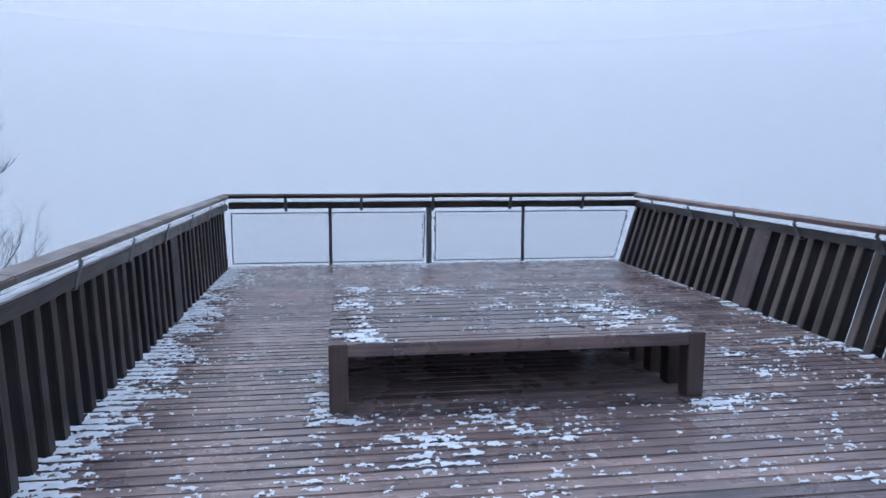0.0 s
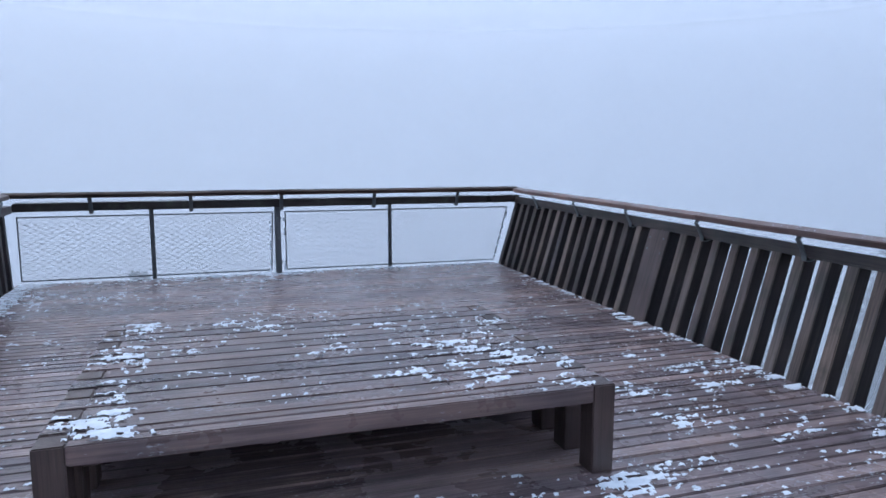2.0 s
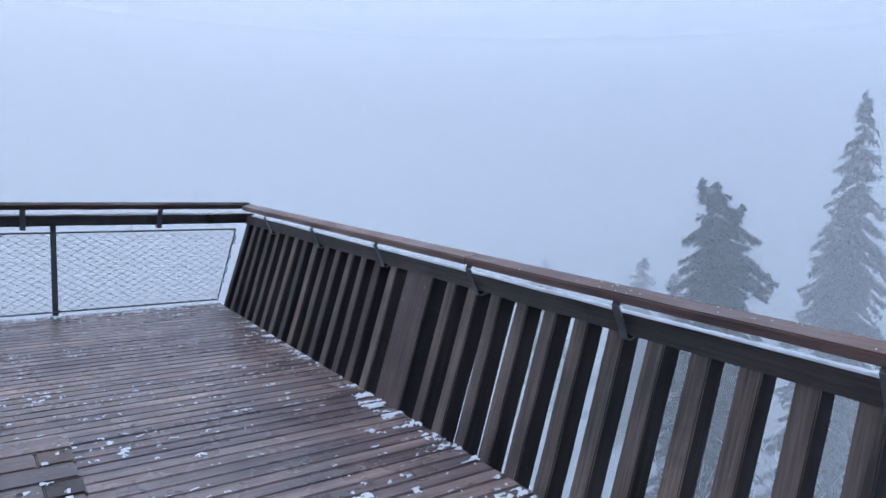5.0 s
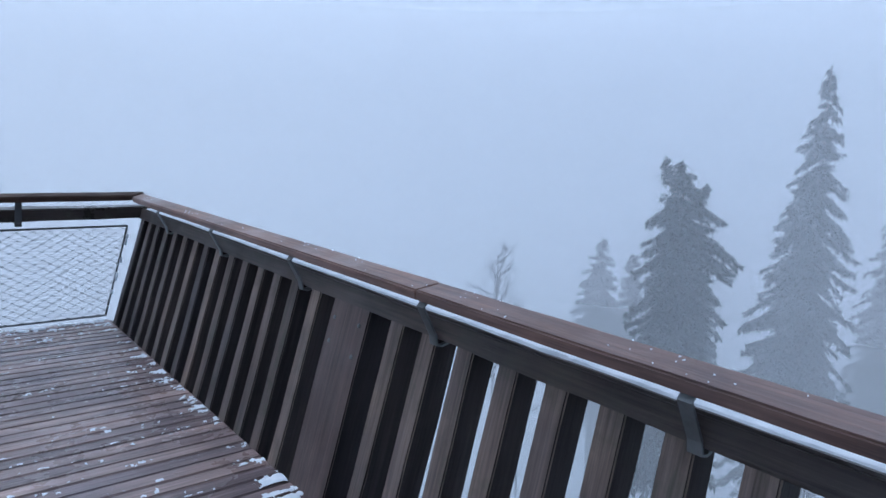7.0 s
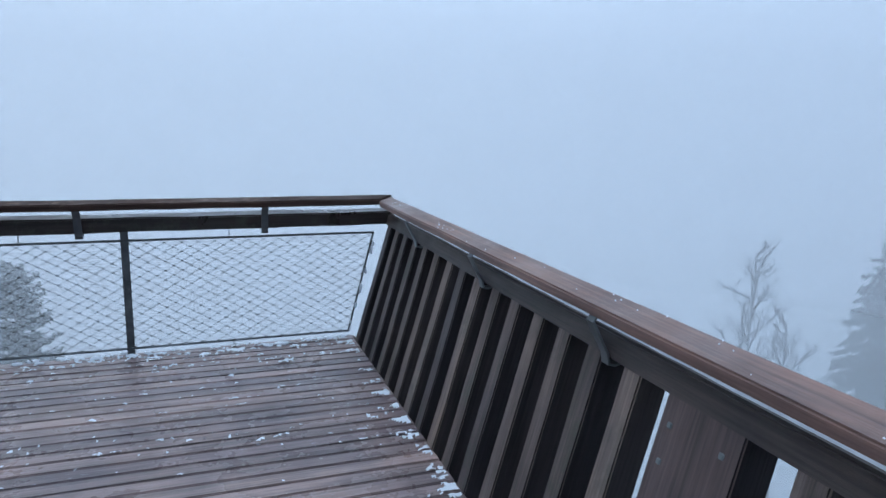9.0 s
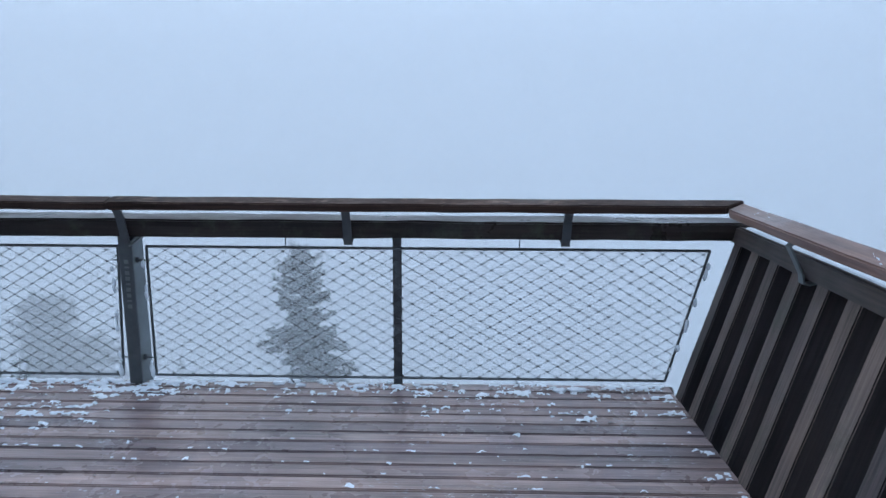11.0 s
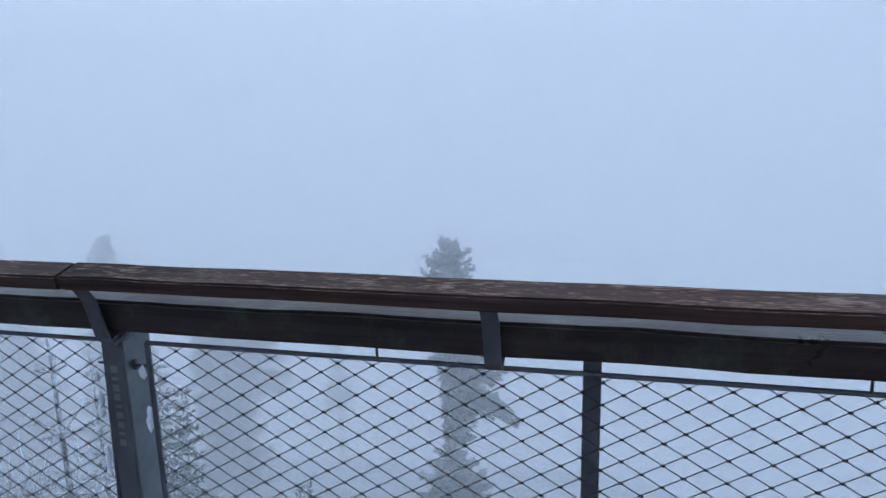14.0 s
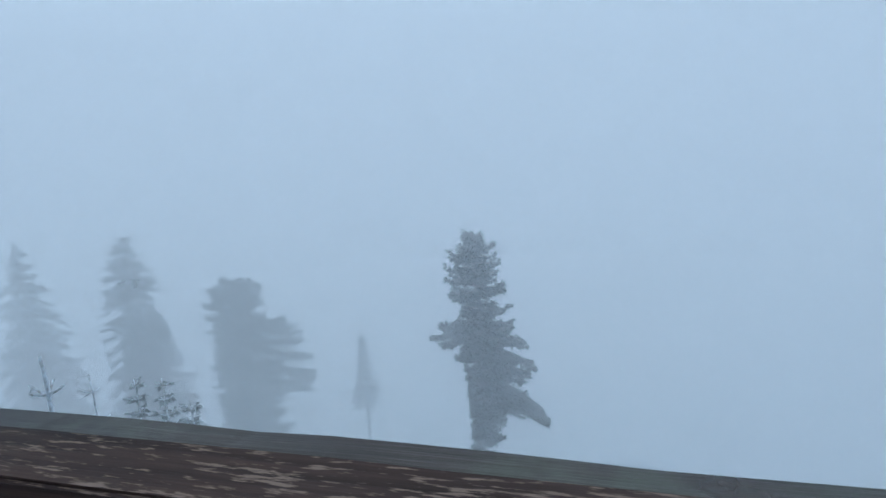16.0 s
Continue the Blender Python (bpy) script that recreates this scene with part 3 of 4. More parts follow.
def deck_cover(x, y):
    g = board_gap(y, PITCH, Y1)
    row = np.floor((Y1 - y) / PITCH)
    streak = fbm(3, x * 9.0 + 300 + row * 7.7, y * 30.0 + 100, 4)
    patch = fbm(8, x * 3.1 + 50, y * 5.2 + 70, 4)
    broad = fbm(14, x * 0.9 + 20, y * 1.1 + 20, 3)
    fine = fbm(21, x * 38 + 200, y * 60 + 200, 3)
    dens = 0.62 * (streak - 0.5) + 0.48 * (patch - 0.5) + 0.80 * (fine - 0.5) + 0.30 * (broad - 0.5) - 0.265
    left = edges(y)[0]
    dens = dens + 0.30 * np.clip((left + 0.55 - x) / 0.5, 0, 1) + 0.10 * bell(x, left + 0.05, 0.22)
    dens = dens + 0.085 * bell(y, 3.55, 0.42) * bell(x, 1.3, 1.1) + 0.50 * bell(x, 2.52, 0.24) * bell(y, 3.93, 0.13) + 0.30 * bell(x, -0.04, 0.11) * bell(y, 4.3, 0.7) + 0.20 * bell(x, 0.25, 0.35) * bell(y, 3.97, 0.07)
    dens = dens + 0.06 * bell(x, 3.4, 0.8) * bell(y, 4.0, 1.3) + 0.055 * bell(y, 3.0, 0.9)
    right = edges(y)[1]
    dens = dens + 0.34 * np.clip((x - right + 0.17) / 0.15, 0, 1) * (0.55 + 0.6 * np.cos((y - 10.2) * 2 * math.pi / 0.2)) + 0.16 * np.clip((y - 10.05) / 0.2, 0, 1)
    dens = dens + 0.42 * bell(x, 4.30, 0.07) * bell(y, 6.80, 0.25)
    under = (x > 0.08) & (x < 2.44) & (y > 4.25) & (y < 6.0)
    dens = dens - 0.25 * under - 0.04 * (y > 6.2) * (x > -0.9) * (y < 9.9)
    dash = fbm(77, x * 4.5 + row * 13.1, row * 3.37 + 0.5, 3) - 0.60 + 0.25 * (fine - 0.5)
    low = ((Y1 - y) / PITCH) % 1.0 > 0.5
    dens = np.maximum(dens, np.where((g < 0.013 + 0.012 * fine) & low & ~under, dash, -1.0) * 0.6)
    return np.where(g < 0.005, -1.0, dens)


def bench_cover(x, y):
    g = board_gap(y, BP, 4.08)
    row = np.floor((y - 4.08) / BP)
    streak = fbm(33, x * 8.5 + 30 + row * 5.3, y * 24.0 + 10, 4)
    patch = fbm(38, x * 3.0 + 5, y * 4.6 + 7, 4)
    fine = fbm(41, x * 40 + 20, y * 60 + 20, 3)
    dens = 0.50 * (streak - 0.5) + 0.55 * (patch - 0.5) + 0.75 * (fine - 0.5) - 0.20
    dens = dens + 0.17 * bell(x, 2.0, 0.33) * bell(y, 4.85, 0.5) + 0.17 * bell(x, 0.24, 0.10) - 0.03 * bell(x, 1.0, 0.4) + 0.05 * bell(g, 0.02, 0.015)
    return np.where(g < 0.009, -1.0, dens)


snow_sheet("snow_patches", X0 + 0.02, X1 - 0.01, 1.4, Y1 - 0.01, 0.0, 0.0115, deck_cover, 0.007, "thin broken patches of snow lying on the deck boards", "snow")
snow_sheet("snow_patches", 0.04, 2.49, 4.10, 6.02, BH, 0.010, bench_cover, 0.007, "thin broken patches of snow lying on the bench", "snow")


def ridge(label, x_at, y0, y1, z, width, seed, gaps):
    """A thin crust of snow along a beam's top."""
    rng = random.Random(seed)
    bm = bmesh.new()
    y, row = y0, None
    while y < y1:
        p = noise.noise(Vector((seed, y * 1.3, 0))) + 0.4 * noise.noise(Vector((seed, y * 9, 3)))
        if p < gaps:
            row = None
        else:
            w = width * (0.85 + 0.25 * noise.noise(Vector((seed + 4, y * 6, 0))))
            h = 0.005 + 0.004 * max(0, p - gaps) * rng.uniform(0.6, 1.3)
            x = x_at(y) + 0.006 * noise.noise(Vector((seed + 9, y * 11, 0)))
            now = [bm.verts.new((x + dx * w / 2, y, z(y) + dz)) for dx, dz in ((-1, 0), (-0.6, h), (0.6, h), (1, 0))]
            if row:
                for k in range(3):
                    bm.faces.new((row[k], row[k + 1], now[k + 1], now[k]))
            row = now
        y += 0.02
    return tagged(new("snow_crust", mesh_of("snow_crust", bm, SNOW)), label, "snow", kind="stuff")


ridge("frozen snow crust along the top of the fence beam", lambda y: 4.752 - 0.008 * (Y1 - y), 1.5, 10.2, lambda y: 0.948 - 0.0095 * (Y1 - y), 0.09, 3, -1.3)
ridge("frozen snow crust along the top of the fence beam", lambda y: -1.685 + 0.025 * (Y1 - y), 0.5, 10.2, lambda y: 0.937 - 0.005 * (Y1 - y), 0.09, 5, -0.6)

specks = bmesh.new()
srng = random.Random(5)
for k in range(75):
    y = srng.uniform(2.5, 10.1)
    if srng.random() < 0.35:
        y = srng.choice((4.35, 5.1, 5.9, 8.9)) + srng.gauss(0, 0.12)
    across = srng.uniform(-0.055, 0.055)
    x = 4.652 - 0.008 * (Y1 - y) + across
    s = srng.uniform(0.0015, 0.005)
    m = pose(x, y, 1.0755 + across * 0.14 - 0.0095 * (Y1 - y), srng.uniform(-20, 20), srng.uniform(-20, 20), srng.uniform(0, 180)) @ Matrix.Diagonal((s * srng.uniform(0.8, 2.5), s, 0.004, 1))
    bmesh.ops.create_icosphere(specks, subdivisions=1, radius=0.7, matrix=m)
tagged(new("snow_flecks", mesh_of("snow_flecks", specks, SNOW)), "tiny frozen snow flecks on the side handrail", "snow", kind="stuff")

clumps = bmesh.new()
for k in range(60):
    side, f = srng.choice((0, 0, 1, 1, 2)), srng.random() ** 1.6
    z = 0.06 + 0.7 * f
    x = (1.300, 1.470, 4.42 + 0.195 * f)[side] + srng.uniform(-0.004, 0.004)
    if side < 2 and noise.noise(Vector((side * 9.0, z * 7, 1))) < -0.05:
        continue
    r = srng.uniform(0.007, 0.014)
    bmesh.ops.create_icosphere(clumps, subdivisions=1, radius=1.0, matrix=pose(x + (0.008 if side == 1 else -0.004), 10.352, z) @ Matrix.Diagonal((r, r, r * srng.uniform(1.4, 2.6), 1)))
for x, n in ((1.2, 9), (1.62, 5), (0.55, 8), (2.3, 5), (2.86, 6), (3.9, 6)):
    for k in range(n):
        r = srng.uniform(0.012, 0.03)
        bmesh.ops.create_icosphere(clumps, subdivisions=1, radius=1.0, matrix=pose(x + srng.gauss(0, 0.09), 10.33 + srng.gauss(0, 0.03), 0.004) @ Matrix.Diagonal((r * 1.8, r, r * 0.55, 1)))
for v in clumps.verts:
    v.co += Vector((1, 1, 1)) * 0.004 * noise.noise(v.co * 60)
tagged(new("snow_clumps", mesh_of("snow_clumps", clumps, SNOW)), "small lumps of snow stuck to the net frames and deck edge", "snow", kind="stuff")


# ---- trees ----
def spray(verts, faces, p, d, length, width, droop):
    """A flat needle spray: a pointed lozenge, a little folded."""
    d = d.normalized()
    side = d.cross(Vector((0, 0, 1)))
    side = side.normalized() if side.length > 0.05 else Vector((1, 0, 0))
    i = len(verts)
    mid = p + d * length * 0.45
    tip = p + d * length + Vector((0, 0, -droop * length))
    verts.extend([p, mid + side * width + Vector((0, 0, -0.3 * width)), tip, mid - side * width + Vector((0, 0, -0.3 * width)), mid + Vector((0, 0, -0.55 * width - 0.15 * length))])
    faces.extend([(i, i + 1, i + 2), (i, i + 2, i + 3), (i, i + 4, i + 2)])


def needle_mesh(name, p, d, length, width, material, seed):
    """Many needle sprays at once: folded pointed lozenges from arrays of places and directions."""
    rng = np.random.RandomState(seed)
    n = len(p)
    d = d / np.maximum(np.linalg.norm(d, axis=1, keepdims=True), 1e-6)
    ref = rng.normal(size=(n, 3)) * 0.5 + np.array((0, 0, 1.0))
    side = np.cross(d, ref)
    side /= np.maximum(np.linalg.norm(side, axis=1, keepdims=True), 1e-6)
    mid = p + d * length[:, None] * 0.4
    tip = p + d * length[:, None]
    tip[:, 2] -= 0.15 * length
    down = np.zeros((n, 3))
    down[:, 2] = -0.7 * width
    verts = np.stack([p, mid + side * width[:, None], tip, mid - side * width[:, None], mid + down], 1).reshape(-1, 3)
    base = np.arange(n)[:, None] * 5
    faces = np.concatenate([base + np.array(f) for f in ((0, 1, 2), (0, 2, 3), (0, 4, 2))])
    me = bpy.data.meshes.new(name)
    me.from_pydata(verts.tolist(), [], faces.tolist())
    me.materials.append(material)
    return me


def conifer(label, x, y, top, reach, left, right, view, seed, density=1.0, droop=0.35, step=0.42, size=1.0, curl=0.15, hang=0.5, boughs=(), heads=()):
    """A spruce or fir of whorled boughs. reach: metres of crown below the tip; left, right: half-widths down the crown
    at even steps, as seen along view (degrees); boughs: jutting ones (metres below the tip, side, length, fall);
    heads: extra leaders (metres across, metres from the tip, size)."""
    rng, nrg = random.Random(seed), np.random.RandomState(seed)
    base = ground_at(x, y) - 0.8
    tree = thing("conifer_tree", label, "tree", (x, y, base), "conifers in the fog")
    tip = top - base
    bm = bmesh.new()
    bend = [(0.0, 0.0, 0.0)] + [(rng.uniform(-0.05, 0.05), rng.uniform(-0.05, 0.05), tip * k / 8) for k in range(1, 8)] + [(0.0, 0.0, tip)]
    r0 = 0.014 * tip + 0.04
    tube(bm, bend, [r0 * (1 - k / 8.15) + 0.012 for k in range(9)], 9)
    va = radians(view)
    across = Vector((math.cos(va), -math.sin(va), 0))
    P, D, L, W = [], [], [], []

    def tuft(p, d, n, spread, long, wide):
        P.append(np.asarray(p))
        D.append(np.asarray(d) + nrg.normal(size=(n, 3)) * spread)
        L.append(nrg.uniform(0.6, 1.3, n) * long * size)
        W.append(nrg.uniform(0.7, 1.3, n) * wide * size)

    def bough(z0, out, length, sag, lift):
        u = np.linspace(0, 1, 7)
        h = z0 + lift * u - sag * u ** 1.6 + curl * length * np.clip(u - 0.55, 0, 1) ** 2 * 2.2
        pts = np.stack([out.x * length * u, out.y * length * u, h], 1)
        if length > 0.3:
            tube(bm, [tuple(q) for q in pts], [0.010 * length * (1 - q / 7) + 0.005 for q in range(7)], 4)
        n = max(8, int(length * 24 * density))
        f = 0.08 + 0.92 * (np.arange(n) + nrg.rand(n)) / n
        reach_in = (0.07 + 0.30 * length * np.clip(1 - f, 0, 1) ** 0.7 * np.clip(f * 3.5, 0.25, 1)) * nrg.uniform(0.5, 1.15, n)
        at_f = np.stack([np.interp(f, u, pts[:, k]) for k in range(3)], 1)
        fwd = np.array((out.x, out.y, -0.10))
        lat = np.array((-out.y, out.x, 0.0))
        sides = np.where(np.arange(n) % 2 == 0, 1.0, -1.0)
        for m in range(5):  # sprays out along each side shoot
            on = reach_in * (m + 0.3) / 5
            p = at_f + (fwd * 0.55 + lat * sides[:, None] * 0.85) * on[:, None]
            p[:, 2] -= hang * on * on * 1.4 + hang * 0.08 * nrg.rand(n)
            keep = (reach_in > 0.055 * m) | (m == 0)
            k = int(keep.sum())
            d = (fwd * 0.7 + lat * sides[:, None] * 0.7)[keep]
            d[:, 2] -= hang * nrg.uniform(0.0, 1.0, k)
            tuft(p[keep], d, k, 0.38, 0.19, 0.050)
        k = max(3, int(length * 5 * density))  # the bushy end
        tuft(np.repeat(pts[-1:], k, 0) - np.outer(nrg.rand(k) * 0.22, (out.x, out.y, 0.0)), np.tile(fwd + np.array((0, 0, 0.25)), (k, 1)), k, 0.6, 0.18, 0.055)

    h, a = 0.16, rng.uniform(0, 6.28)
    while h < reach:
        f = h / reach
        fi = f * (len(left) - 1)
        i0 = min(int(fi), len(left) - 2)
        lw = left[i0] + (left[i0 + 1] - left[i0]) * (fi - i0)
        rw = right[i0] + (right[i0 + 1] - right[i0]) * (fi - i0)
        n = 6 if f < 0.12 else 9
        a += rng.uniform(0.3, 0.9)
        for k in range(n):
            b = a + 6.283 * k / n + rng.uniform(-0.3, 0.3)
            out = Vector((math.cos(b), math.sin(b), 0))
            s = out.dot(across)
            length = (rw * (1 + s) / 2 + lw * (1 - s) / 2) * (rng.uniform(0.88, 1.08) if rng.random() < 0.6 else rng.uniform(0.5, 0.9))
            if length > 0.08:
                bough(tip - h + rng.uniform(-0.5, 0.5) * step, out, length, droop * length * rng.uniform(0.7, 1.3), 0.35 * length * max(0.0, 1 - 3.0 * f))
        h += step * rng.uniform(0.7, 1.1) * (0.55 + 0.35 * min(1, f * 4))
    for drop, side, length, fall in boughs:
        for k in range(3):
            out = (across * side + Vector((rng.uniform(-0.3, 0.3), rng.uniform(-0.3, 0.3), 0))).normalized()
            bough(tip - drop + rng.uniform(-0.12, 0.12), out, length * rng.uniform(0.85, 1.0), fall, 0.0)
    for dx, dz, r in heads:
        tube(bm, [(0, 0, tip + dz - r * 2.2), tuple(across * dx * 0.7 + Vector((0, 0, tip + dz - r))), tuple(across * dx + Vector((0, 0, tip + dz)))], [0.035, 0.025, 0.012], 5)
        n = int(260 * r)
        drop = nrg.rand(n) ** 0.8 * r
        p = np.outer(1 - 0.3 * drop / r, np.array(across * dx)) + np.stack([nrg.normal(size=n) * (0.03 + 0.13 * drop), nrg.normal(size=n) * (0.03 + 0.13 * drop), tip + dz - drop], 1)
        tuft(p, np.tile((0.0, 0.0, 0.1), (n, 1)), n, 0.6, 0.19, 0.05)
    n = 14
    tuft(np.tile((0.0, 0.0, tip - 0.3), (n, 1)) + np.outer(nrg.rand(n), (0, 0, 0.3)), np.tile((0, 0, 1.0), (n, 1)), n, 0.45, 0.16, 0.03)
    part("trunk", bm, BARK, tree, "dark tapering trunk with limbs", smooth=True)
    crown = needle_mesh("crown", np.concatenate(P), np.concatenate(D), np.concatenate(L), np.concatenate(W), NEEDLE, seed)
    part("crown", crown, None, tree, "drooping sprays of grey-green needles")
    return tree


def twigs(bm, p, d, length, r, depth, rng, spread=0.6, up=0.12, kids=4):
    """Bare branching wood, added to bm."""
    pts, q, v = [p], p, d.normalized()
    seg = 5
    for _ in range(seg):
        v = (v + Vector((rng.uniform(-1, 1), rng.uniform(-1, 1), rng.uniform(-0.7, 1))) * 0.17 + Vector((0, 0, up * 0.4))).normalized()
        q = q + v * length / seg
        pts.append(q)
    tube(bm, pts, [r * (1 - 0.75 * k / seg) for k in range(seg + 1)], 5 if depth > 1 else 4)
    if depth > 0:
        for k in range(kids):
            u = 0.25 + 0.75 * (k + rng.random()) / kids
            j = min(int(u * seg), seg - 1)
            s = pts[j].lerp(pts[j + 1], u * seg - j)
            a = rng.uniform(0, 6.28)
            w = (v * 0.8 + Vector((math.cos(a), math.sin(a), rng.uniform(-0.1, 0.5))) * spread * 1.4).normalized()
            twigs(bm, s, w, length * rng.uniform(0.4, 0.65), max(r * 0.42, 0.003), depth - 1, rng, spread, up, kids)


def bare_tree(label, x, y, top, seed, material, crown=3.0, base=None, spread=0.6, kids=6, depth=3, lean=(0, 0), girth=0.012, blunt=8.4, limb=0.03):
    rng = random.Random(seed)
    base = ground_at(x, y) - 0.8 if base is None else base
    tree = thing("bare_tree", label, "tree", (x, y, base))
    h = top - base
    bm = bmesh.new()
    pts = [Vector((lean[0] * k / 8 * h + rng.uniform(-0.06, 0.06), lean[1] * k / 8 * h + rng.uniform(-0.06, 0.06), h * k / 8)) for k in range(9)]
    tube(bm, pts, [girth * h * (1 - k / blunt) + 0.01 for k in range(9)], 8)
    part("trunk", bm, material, tree, smooth=True)
    bm = bmesh.new()
    n = int(crown / 0.28)
    for k in range(n):
        z = h - crown * (k + rng.random()) / n
        u = z / h * 8
        j = min(int(u), 7)
        s = pts[j].lerp(pts[j + 1], u - j)
        a = rng.uniform(0, 6.28)
        out = Vector((math.cos(a), math.sin(a), rng.uniform(0.1, 0.9)))
        twigs(bm, s, out, rng.uniform(0.5, 1.0) * min(1.0 + 0.45 * (h - z), 2.2) * (0.8 + 6 * (limb - 0.03)), limb, depth - 1, rng, spread, 0.15, kids)
    tagged(part("brushwood", bm, material, tree, "bare branching twigs"), kind="stuff")
    return tree


def place(eye, azimuth, distance):
    a = radians(azimuth)
    return eye[0] + math.sin(a) * distance, eye[1] + math.cos(a) * distance


A, B = (3.2, 4.5), (2.77, 9.4)
x, y = place(A, 58.7, 25.0)
conifer("dark spruce with a crooked double tip, half lost in fog", x, y, 1.15, 11.0, (0.15, 0.85, 1.2, 1.45, 1.6, 1.75, 1.75, 1.8, 1.8, 1.9), (0.3, 0.95, 1.5, 1.85, 1.85, 1.75, 1.8, 1.8, 1.9, 1.9), 57, 1, droop=0.62, density=1.0, step=0.40, hang=1.1, boughs=((2.0, 1, 2.15, 1.35), (2.5, 1, 1.9, 1.3), (1.2, -1, 1.2, 0.75), (1.1, 1, 1.5, 0.8)), heads=((-0.65, 0.35, 0.9), (-0.15, 0.2, 0.7), (0.80, -0.55, 0.6), (0.45, -0.8, 0.6)))
x, y = place(A, 68.1, 29.0)
conifer("tall pointed spruce with hanging boughs, grey in fog", x, y, 5.0, 15.0, (0.05, 0.5, 0.9, 1.25, 1.65, 1.95, 2.2, 2.3, 2.4, 2.5), (0.05, 0.5, 0.85, 1.3, 1.6, 1.75, 1.9, 2.1, 2.2, 2.4), 68, 2, droop=0.75, density=0.75, step=0.60, hang=1.5, curl=0.25)
x, y = place(A, 52.7, 36.0)
conifer("small pale spruce fading into fog", x, y, -2.85, 9.0, (0.1, 1.1, 1.5, 1.9, 2.2, 2.5), (0.1, 0.8, 1.2, 1.5, 1.7, 1.9), 52, 3, droop=0.5, density=0.7, step=0.5, hang=1.0)
x, y = place(A, 55.2, 38.0)
conifer("pale spruce fading into fog", x, y, -3.9, 9.0, (0.2, 0.8, 1.0, 1.2, 1.5), (0.2, 0.8, 1.1, 1.3, 1.5), 55, 13, droop=0.4, density=0.7, step=0.5, hang=1.0)
x, y = place(A, 73.5, 38.0)
conifer("broad spruce nearly hidden by fog", x, y, 1.6, 13.0, (0.1, 0.9, 1.5, 2.0, 2.5), (0.1, 0.9, 1.5, 2.0, 2.5), 72, 4, droop=0.6, density=0.6, step=0.5, hang=1.2)
x, y = place(A, 43.9, 30.0)
bare_tree("leafless tree with broken top in fog", x, y, -3.1, 5, TWIG, 6.0, spread=0.75, lean=(0.006, 0), kids=5, girth=0.0062, blunt=9.5, limb=0.065)
x, y = place(A, 46.6, 31.0)
bare_tree("leafless tree behind another in fog", x, y, -6.0, 15, TWIG, 5.0, spread=0.7, kids=5, girth=0.005, limb=0.055)
x, y = -2.76, 31.8
conifer("dark ragged fir with one jutting bough, bare lower trunk", x, y, -3.28, 12.5, (0.2, 0.8, 0.95, 1.05, 0.85, 0.65, 0.65, 0.5, 0.35, 0.35, 0.3, 0.3, 1.0, 1.3, 1.5, 1.6, 1.7, 1.8), (0.2, 0.8, 0.95, 1.05, 1.2, 1.3, 1.5, 1.5, 1.4, 1.4, 1.2, 0.5, 0.9, 1.4, 1.5, 1.6, 1.7, 1.8), -14, 6, droop=0.05, density=1.1, step=0.38, hang=0.45, size=0.85, curl=0.25, boughs=((3.5, -1, 1.65, 0.5), (3.8, -1, 1.35, 0.4), (3.3, -1, 1.4, 0.2), (4.4, -1, 0.85, 0.25), (3.6, 1, 1.85, 0.75), (4.2, 1, 2.1, 0.95), (4.8, 1, 1.85, 0.8), (5.4, 1, 1.95, 1.0), (5.7, 1, 2.3, 1.45), (6.1, 1, 1.7, 1.0), (5.6, 1, 2.6, 1.6)))
x, y = -17.75, 39.4
conifer("blunt-topped fir with a side shoulder, grey in fog", x, y, -7.45, 12.0, (0.8, 1.35, 1.5, 1.35, 1.4, 1.7, 1.3, 1.3, 1.4, 1.5, 1.6, 1.7), (0.9, 1.6, 1.7, 1.4, 2.0, 2.2, 2.3, 2.4, 2.6, 2.6, 2.6, 2.6), -35, 7, droop=0.2, density=0.85, hang=0.7, step=0.45, curl=0.2, boughs=((2.4, 1, 2.8, 0.3), (2.8, 1, 3.4, 0.7), (3.4, 1, 3.6, 0.9), (4.0, 1, 3.9, 1.3), (4.8, 1, 4.0, 1.5), (5.7, 1, 4.1, 1.6)), heads=((-0.35, 0.15, 0.9), (0.95, -0.05, 1.0), (1.5, -0.5, 0.9), (-1.0, -0.4, 0.8)))
x, y = -22.4, 37.5
conifer("spruce fading pale grey into fog", x, y, -4.9, 11.5, (0.45, 1.3, 1.6, 1.7, 1.85, 2.0, 2.1), (0.4, 1.3, 1.7, 2.2, 2.6, 2.9, 3.1), -42, 8, droop=0.45, density=0.8, step=0.54, hang=0.8)
x, y = place(B, -48.8, 43.0)
conifer("spruce barely visible through fog", x, y, -5.2, 12.0, (0.1, 1.1, 1.8, 2.2, 2.6, 2.9), (0.1, 1.1, 1.9, 2.4, 3.0, 3.4), -48, 9, droop=0.45, density=0.6, step=0.54, hang=1.0)
x, y = place(B, -24.0, 52.0)
conifer("small spruce low on the slope in fog", x, y, -17.2, 6.0, (0.15, 0.9, 1.5), (0.15, 0.9, 1.5), -24, 10, density=0.6, step=0.5)
x, y = place((0.1, -0.05), -26.6, 13.0)
bare_tree("bare shrub-like tree with fine upswept twigs beside the deck", x, y, 1.9, 12, TWIG, 5.0, spread=0.45, kids=5, girth=0.005, limb=0.02)


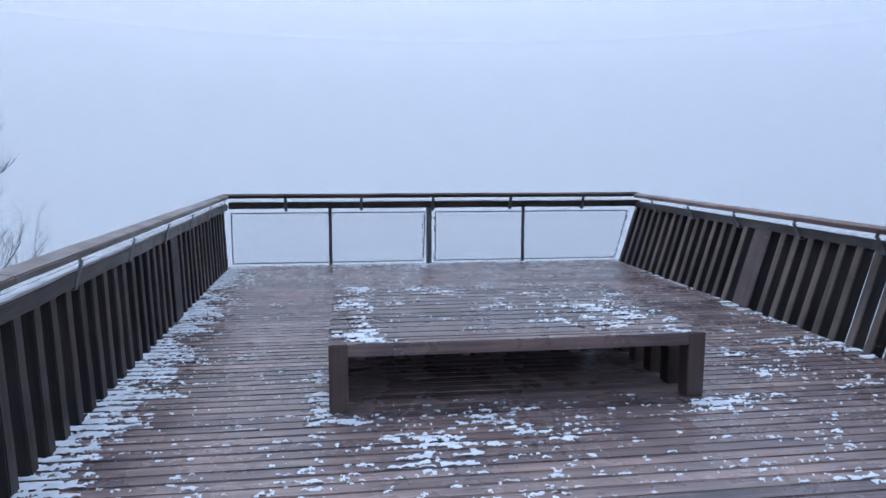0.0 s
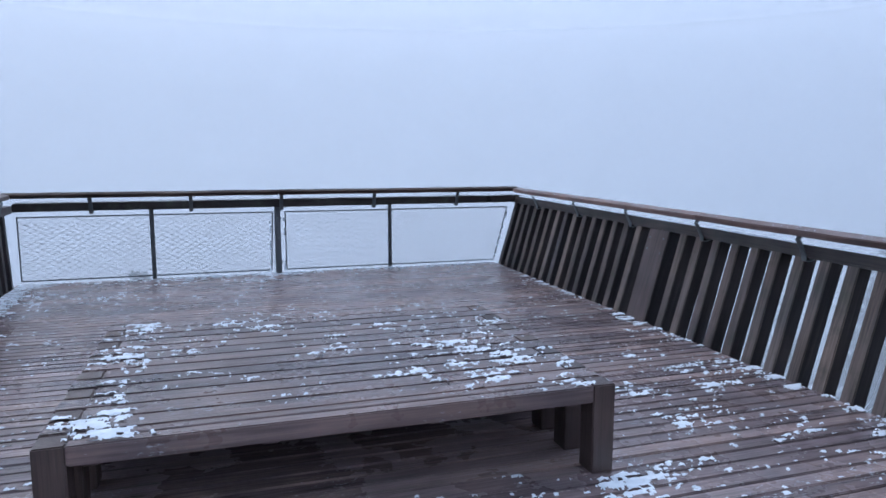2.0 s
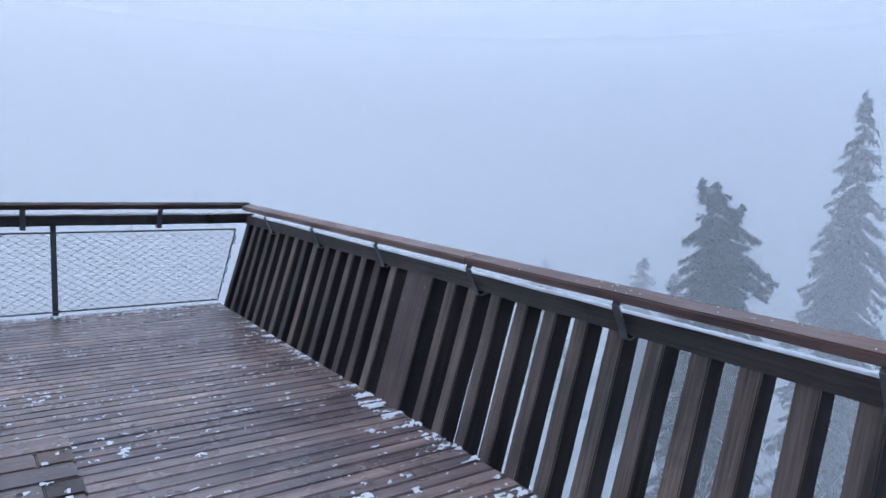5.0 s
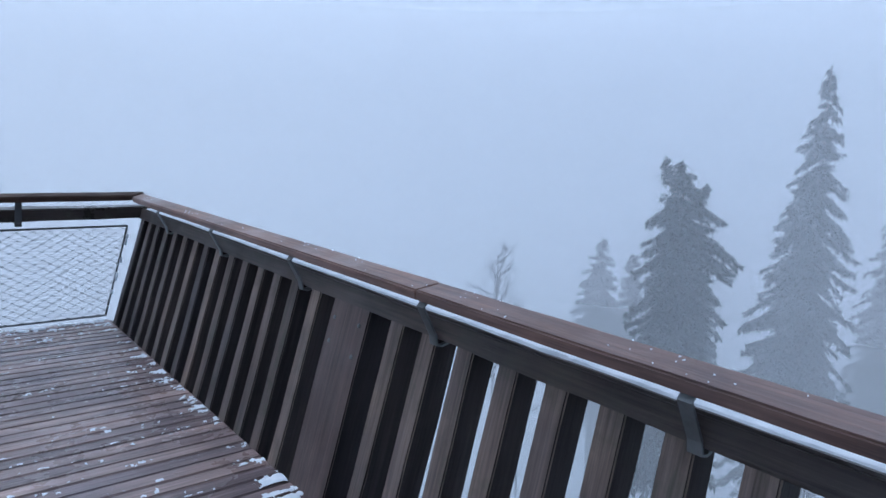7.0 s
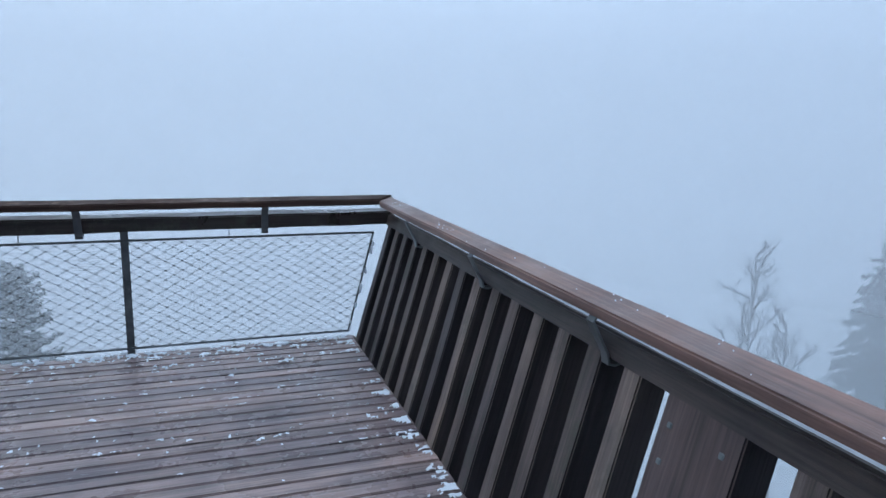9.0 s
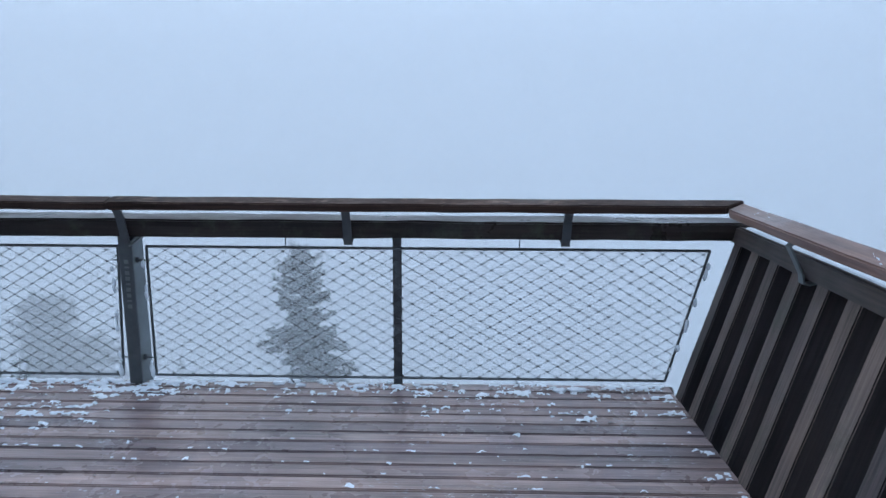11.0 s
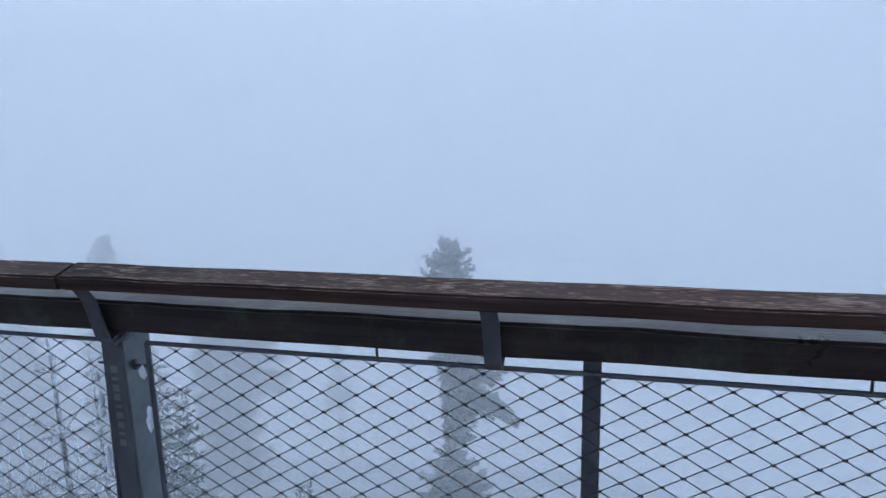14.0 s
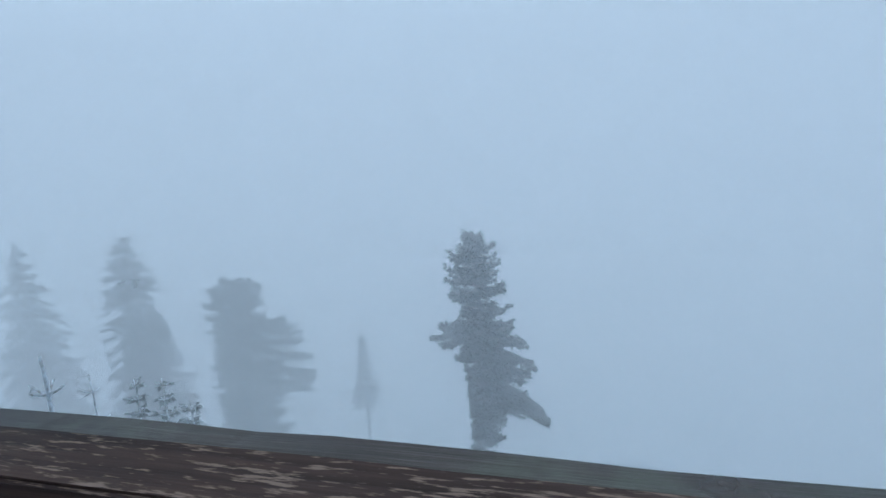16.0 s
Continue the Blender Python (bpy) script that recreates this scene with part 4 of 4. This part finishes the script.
# ---- frosted saplings and brush below the front railing ----
def sapling(label, x, y, top, height, seed, tiers, reach, material, thick=1.0, needles=0):
    """A young conifer: a straight leader and tiers of upswept side shoots, thick with rime."""
    rng = random.Random(seed)
    tree = thing("sapling", label, "sapling", (x, y, ground_at(x, y) - 0.6), "frosted saplings")
    z0 = top - ground_at(x, y) + 0.6
    bm = bmesh.new()
    tube(bm, [(0, 0, 0), (0.02, 0, z0 * 0.5), (0, 0, z0 - height), (0.01, 0.01, z0 - 0.3), (0, 0, z0)], [0.06, 0.05, 0.03 * thick, 0.013 * thick, 0.009 * thick], 6)
    part("stem", bm, material, tree, smooth=True)
    bm = bmesh.new()
    verts, faces = [], []
    for t in range(tiers):
        f = (t + 0.6) / tiers
        z = z0 - height * f - rng.uniform(-0.03, 0.03)
        n = rng.randint(4, 6)
        for k in range(n):
            a = 6.283 * k / n + rng.uniform(-0.4, 0.4)
            out = Vector((math.cos(a), math.sin(a), 0))
            L = reach * (0.22 + 0.78 * f) * rng.uniform(0.6, 1.1)
            pts = [Vector((0, 0, z)), Vector((0, 0, z)) + out * L * 0.45 + Vector((0, 0, 0.10 * L * (1.4 - 1.6 * f))), Vector((0, 0, z)) + out * L + Vector((0, 0, L * (0.55 - 0.7 * f)))]
            tube(bm, pts, [0.011 * thick, 0.009 * thick, 0.007 * thick], 5)
            if f > 0.35:
                for q in range(int(L * 9) + 1):
                    u = rng.uniform(0.3, 1)
                    p = pts[0].lerp(pts[2], u)
                    d = out + Vector((-out.y, out.x, 0)) * rng.choice((-1, 1)) * 0.9 + Vector((0, 0, rng.uniform(-0.3, 0.4)))
                    tube(bm, [p, p + d.normalized() * rng.uniform(0.07, 0.2)], [0.007 * thick, 0.005 * thick], 4)
            for q in range(int(needles * L)):
                p = pts[0].lerp(pts[2], rng.random())
                spray(verts, faces, p, out + Vector((rng.uniform(-1, 1), rng.uniform(-1, 1), rng.uniform(-0.6, 0.6))), rng.uniform(0.06, 0.16), 0.022, 0.2)
    tagged(part("rime_brush", bm, material, tree, "upswept shoots furred with white rime"), kind="stuff")
    if verts:
        me = bpy.data.meshes.new("foliage")
        me.from_pydata([tuple(v) for v in verts], [], faces)
        me.materials.append(NEEDLE_FROST)
        tagged(part("foliage", me, None, tree, "frosted grey-green needles"), kind="stuff")
    return tree


C = (3.15, 8.1)
for label, az, dist, top, height, seed, tiers, reach, thick, needles in (
        ("young conifer with a straight leader, thick white rime", -44.9, 12.0, -1.80, 5.0, 31, 5, 1.3, 2.0, 6),
        ("stubby rime-coated conifer shoots", -50.2, 8.5, -1.25, 1.8, 32, 5, 0.6, 2.0, 0),
        ("low rime-covered young conifer", -51.8, 8.0, -1.3, 1.8, 33, 5, 0.6, 1.9, 0),
        ("thin young conifer with pale rime", -42.4, 12.4, -2.35, 2.4, 34, 5, 0.5, 1.0, 8),
        ("small bushy conifer dusted with frost", -39.7, 12.6, -2.62, 3.2, 35, 13, 0.40, 0.8, 60),
        ("small bushy conifer dusted with frost", -37.9, 12.6, -2.72, 3.2, 36, 13, 0.42, 0.8, 60),
        ("small bushy conifer dusted with frost", -36.4, 13.4, -3.55, 3.2, 37, 13, 0.6, 0.8, 80),
        ("tiny conifer tip showing through fog", -27.2, 14.5, -6.7, 2.2, 39, 9, 0.7, 0.8, 110)):
    x, y = place(C, az, dist)
    sapling(label, x, y, top, height, seed, tiers, reach, RIME, thick, needles)


def brush(label, x, y, top, size, seed, n):
    """Low brush: many rimed twigs from one root."""
    rng = random.Random(seed)
    root = thing("bush", label, "bush", (x, y, top - size), "frosted brush")
    bm = bmesh.new()
    for k in range(n):
        a = rng.uniform(0, 6.28)
        twigs(bm, Vector((0, 0, 0)), Vector((math.cos(a), math.sin(a), rng.uniform(0.4, 1.6))), size * rng.uniform(0.6, 1.1), 0.012, 2, rng, 0.7, 0.1, 4)
    tube(bm, [(0, 0, 0.05), (0.03, 0, ground_at(x, y) - top + size - 0.3)], [0.03, 0.05], 5)
    tagged(part("brushwood", bm, RIME, root, "tangle of thin rimed twigs"), kind="stuff")
    return root


for az, dist, top, size, seed in ((-50.5, 8.2, -1.75, 1.1, 51), (-48.0, 9.0, -2.3, 1.2, 52), (-45.0, 9.5, -2.75, 1.2, 53), (-52.5, 7.6, -1.6, 1.1, 54)):
    x, y = place(C, az, dist)
    brush("tangled bush of thin twigs white with rime", x, y, top, size, seed, 9)
for az, dist, top, size, seed in ((68.5, 6.2, -0.35, 1.3, 61), (58.0, 6.0, -1.0, 1.2, 62)):
    x, y = place((2.2, 3.1), az, dist)
    brush("sparse bush with frost-white twig ends below the fence", x, y, top, size, seed, 3)


# ---- deck boards ----
for k in range(int((Y1 - Y0) / PITCH)):
    y = Y1 - PITCH * (k + 0.5)
    a, b = edges(y)
    part("board", board_meshes[k % 6], None, deck, m=pose((a + b) / 2, y, -0.0165 + random.uniform(-0.0012, 0.0008), random.uniform(-0.6, 0.6)) @ Matrix.Diagonal(((b - a) / (X1 - X0), 1, 1, 1)))
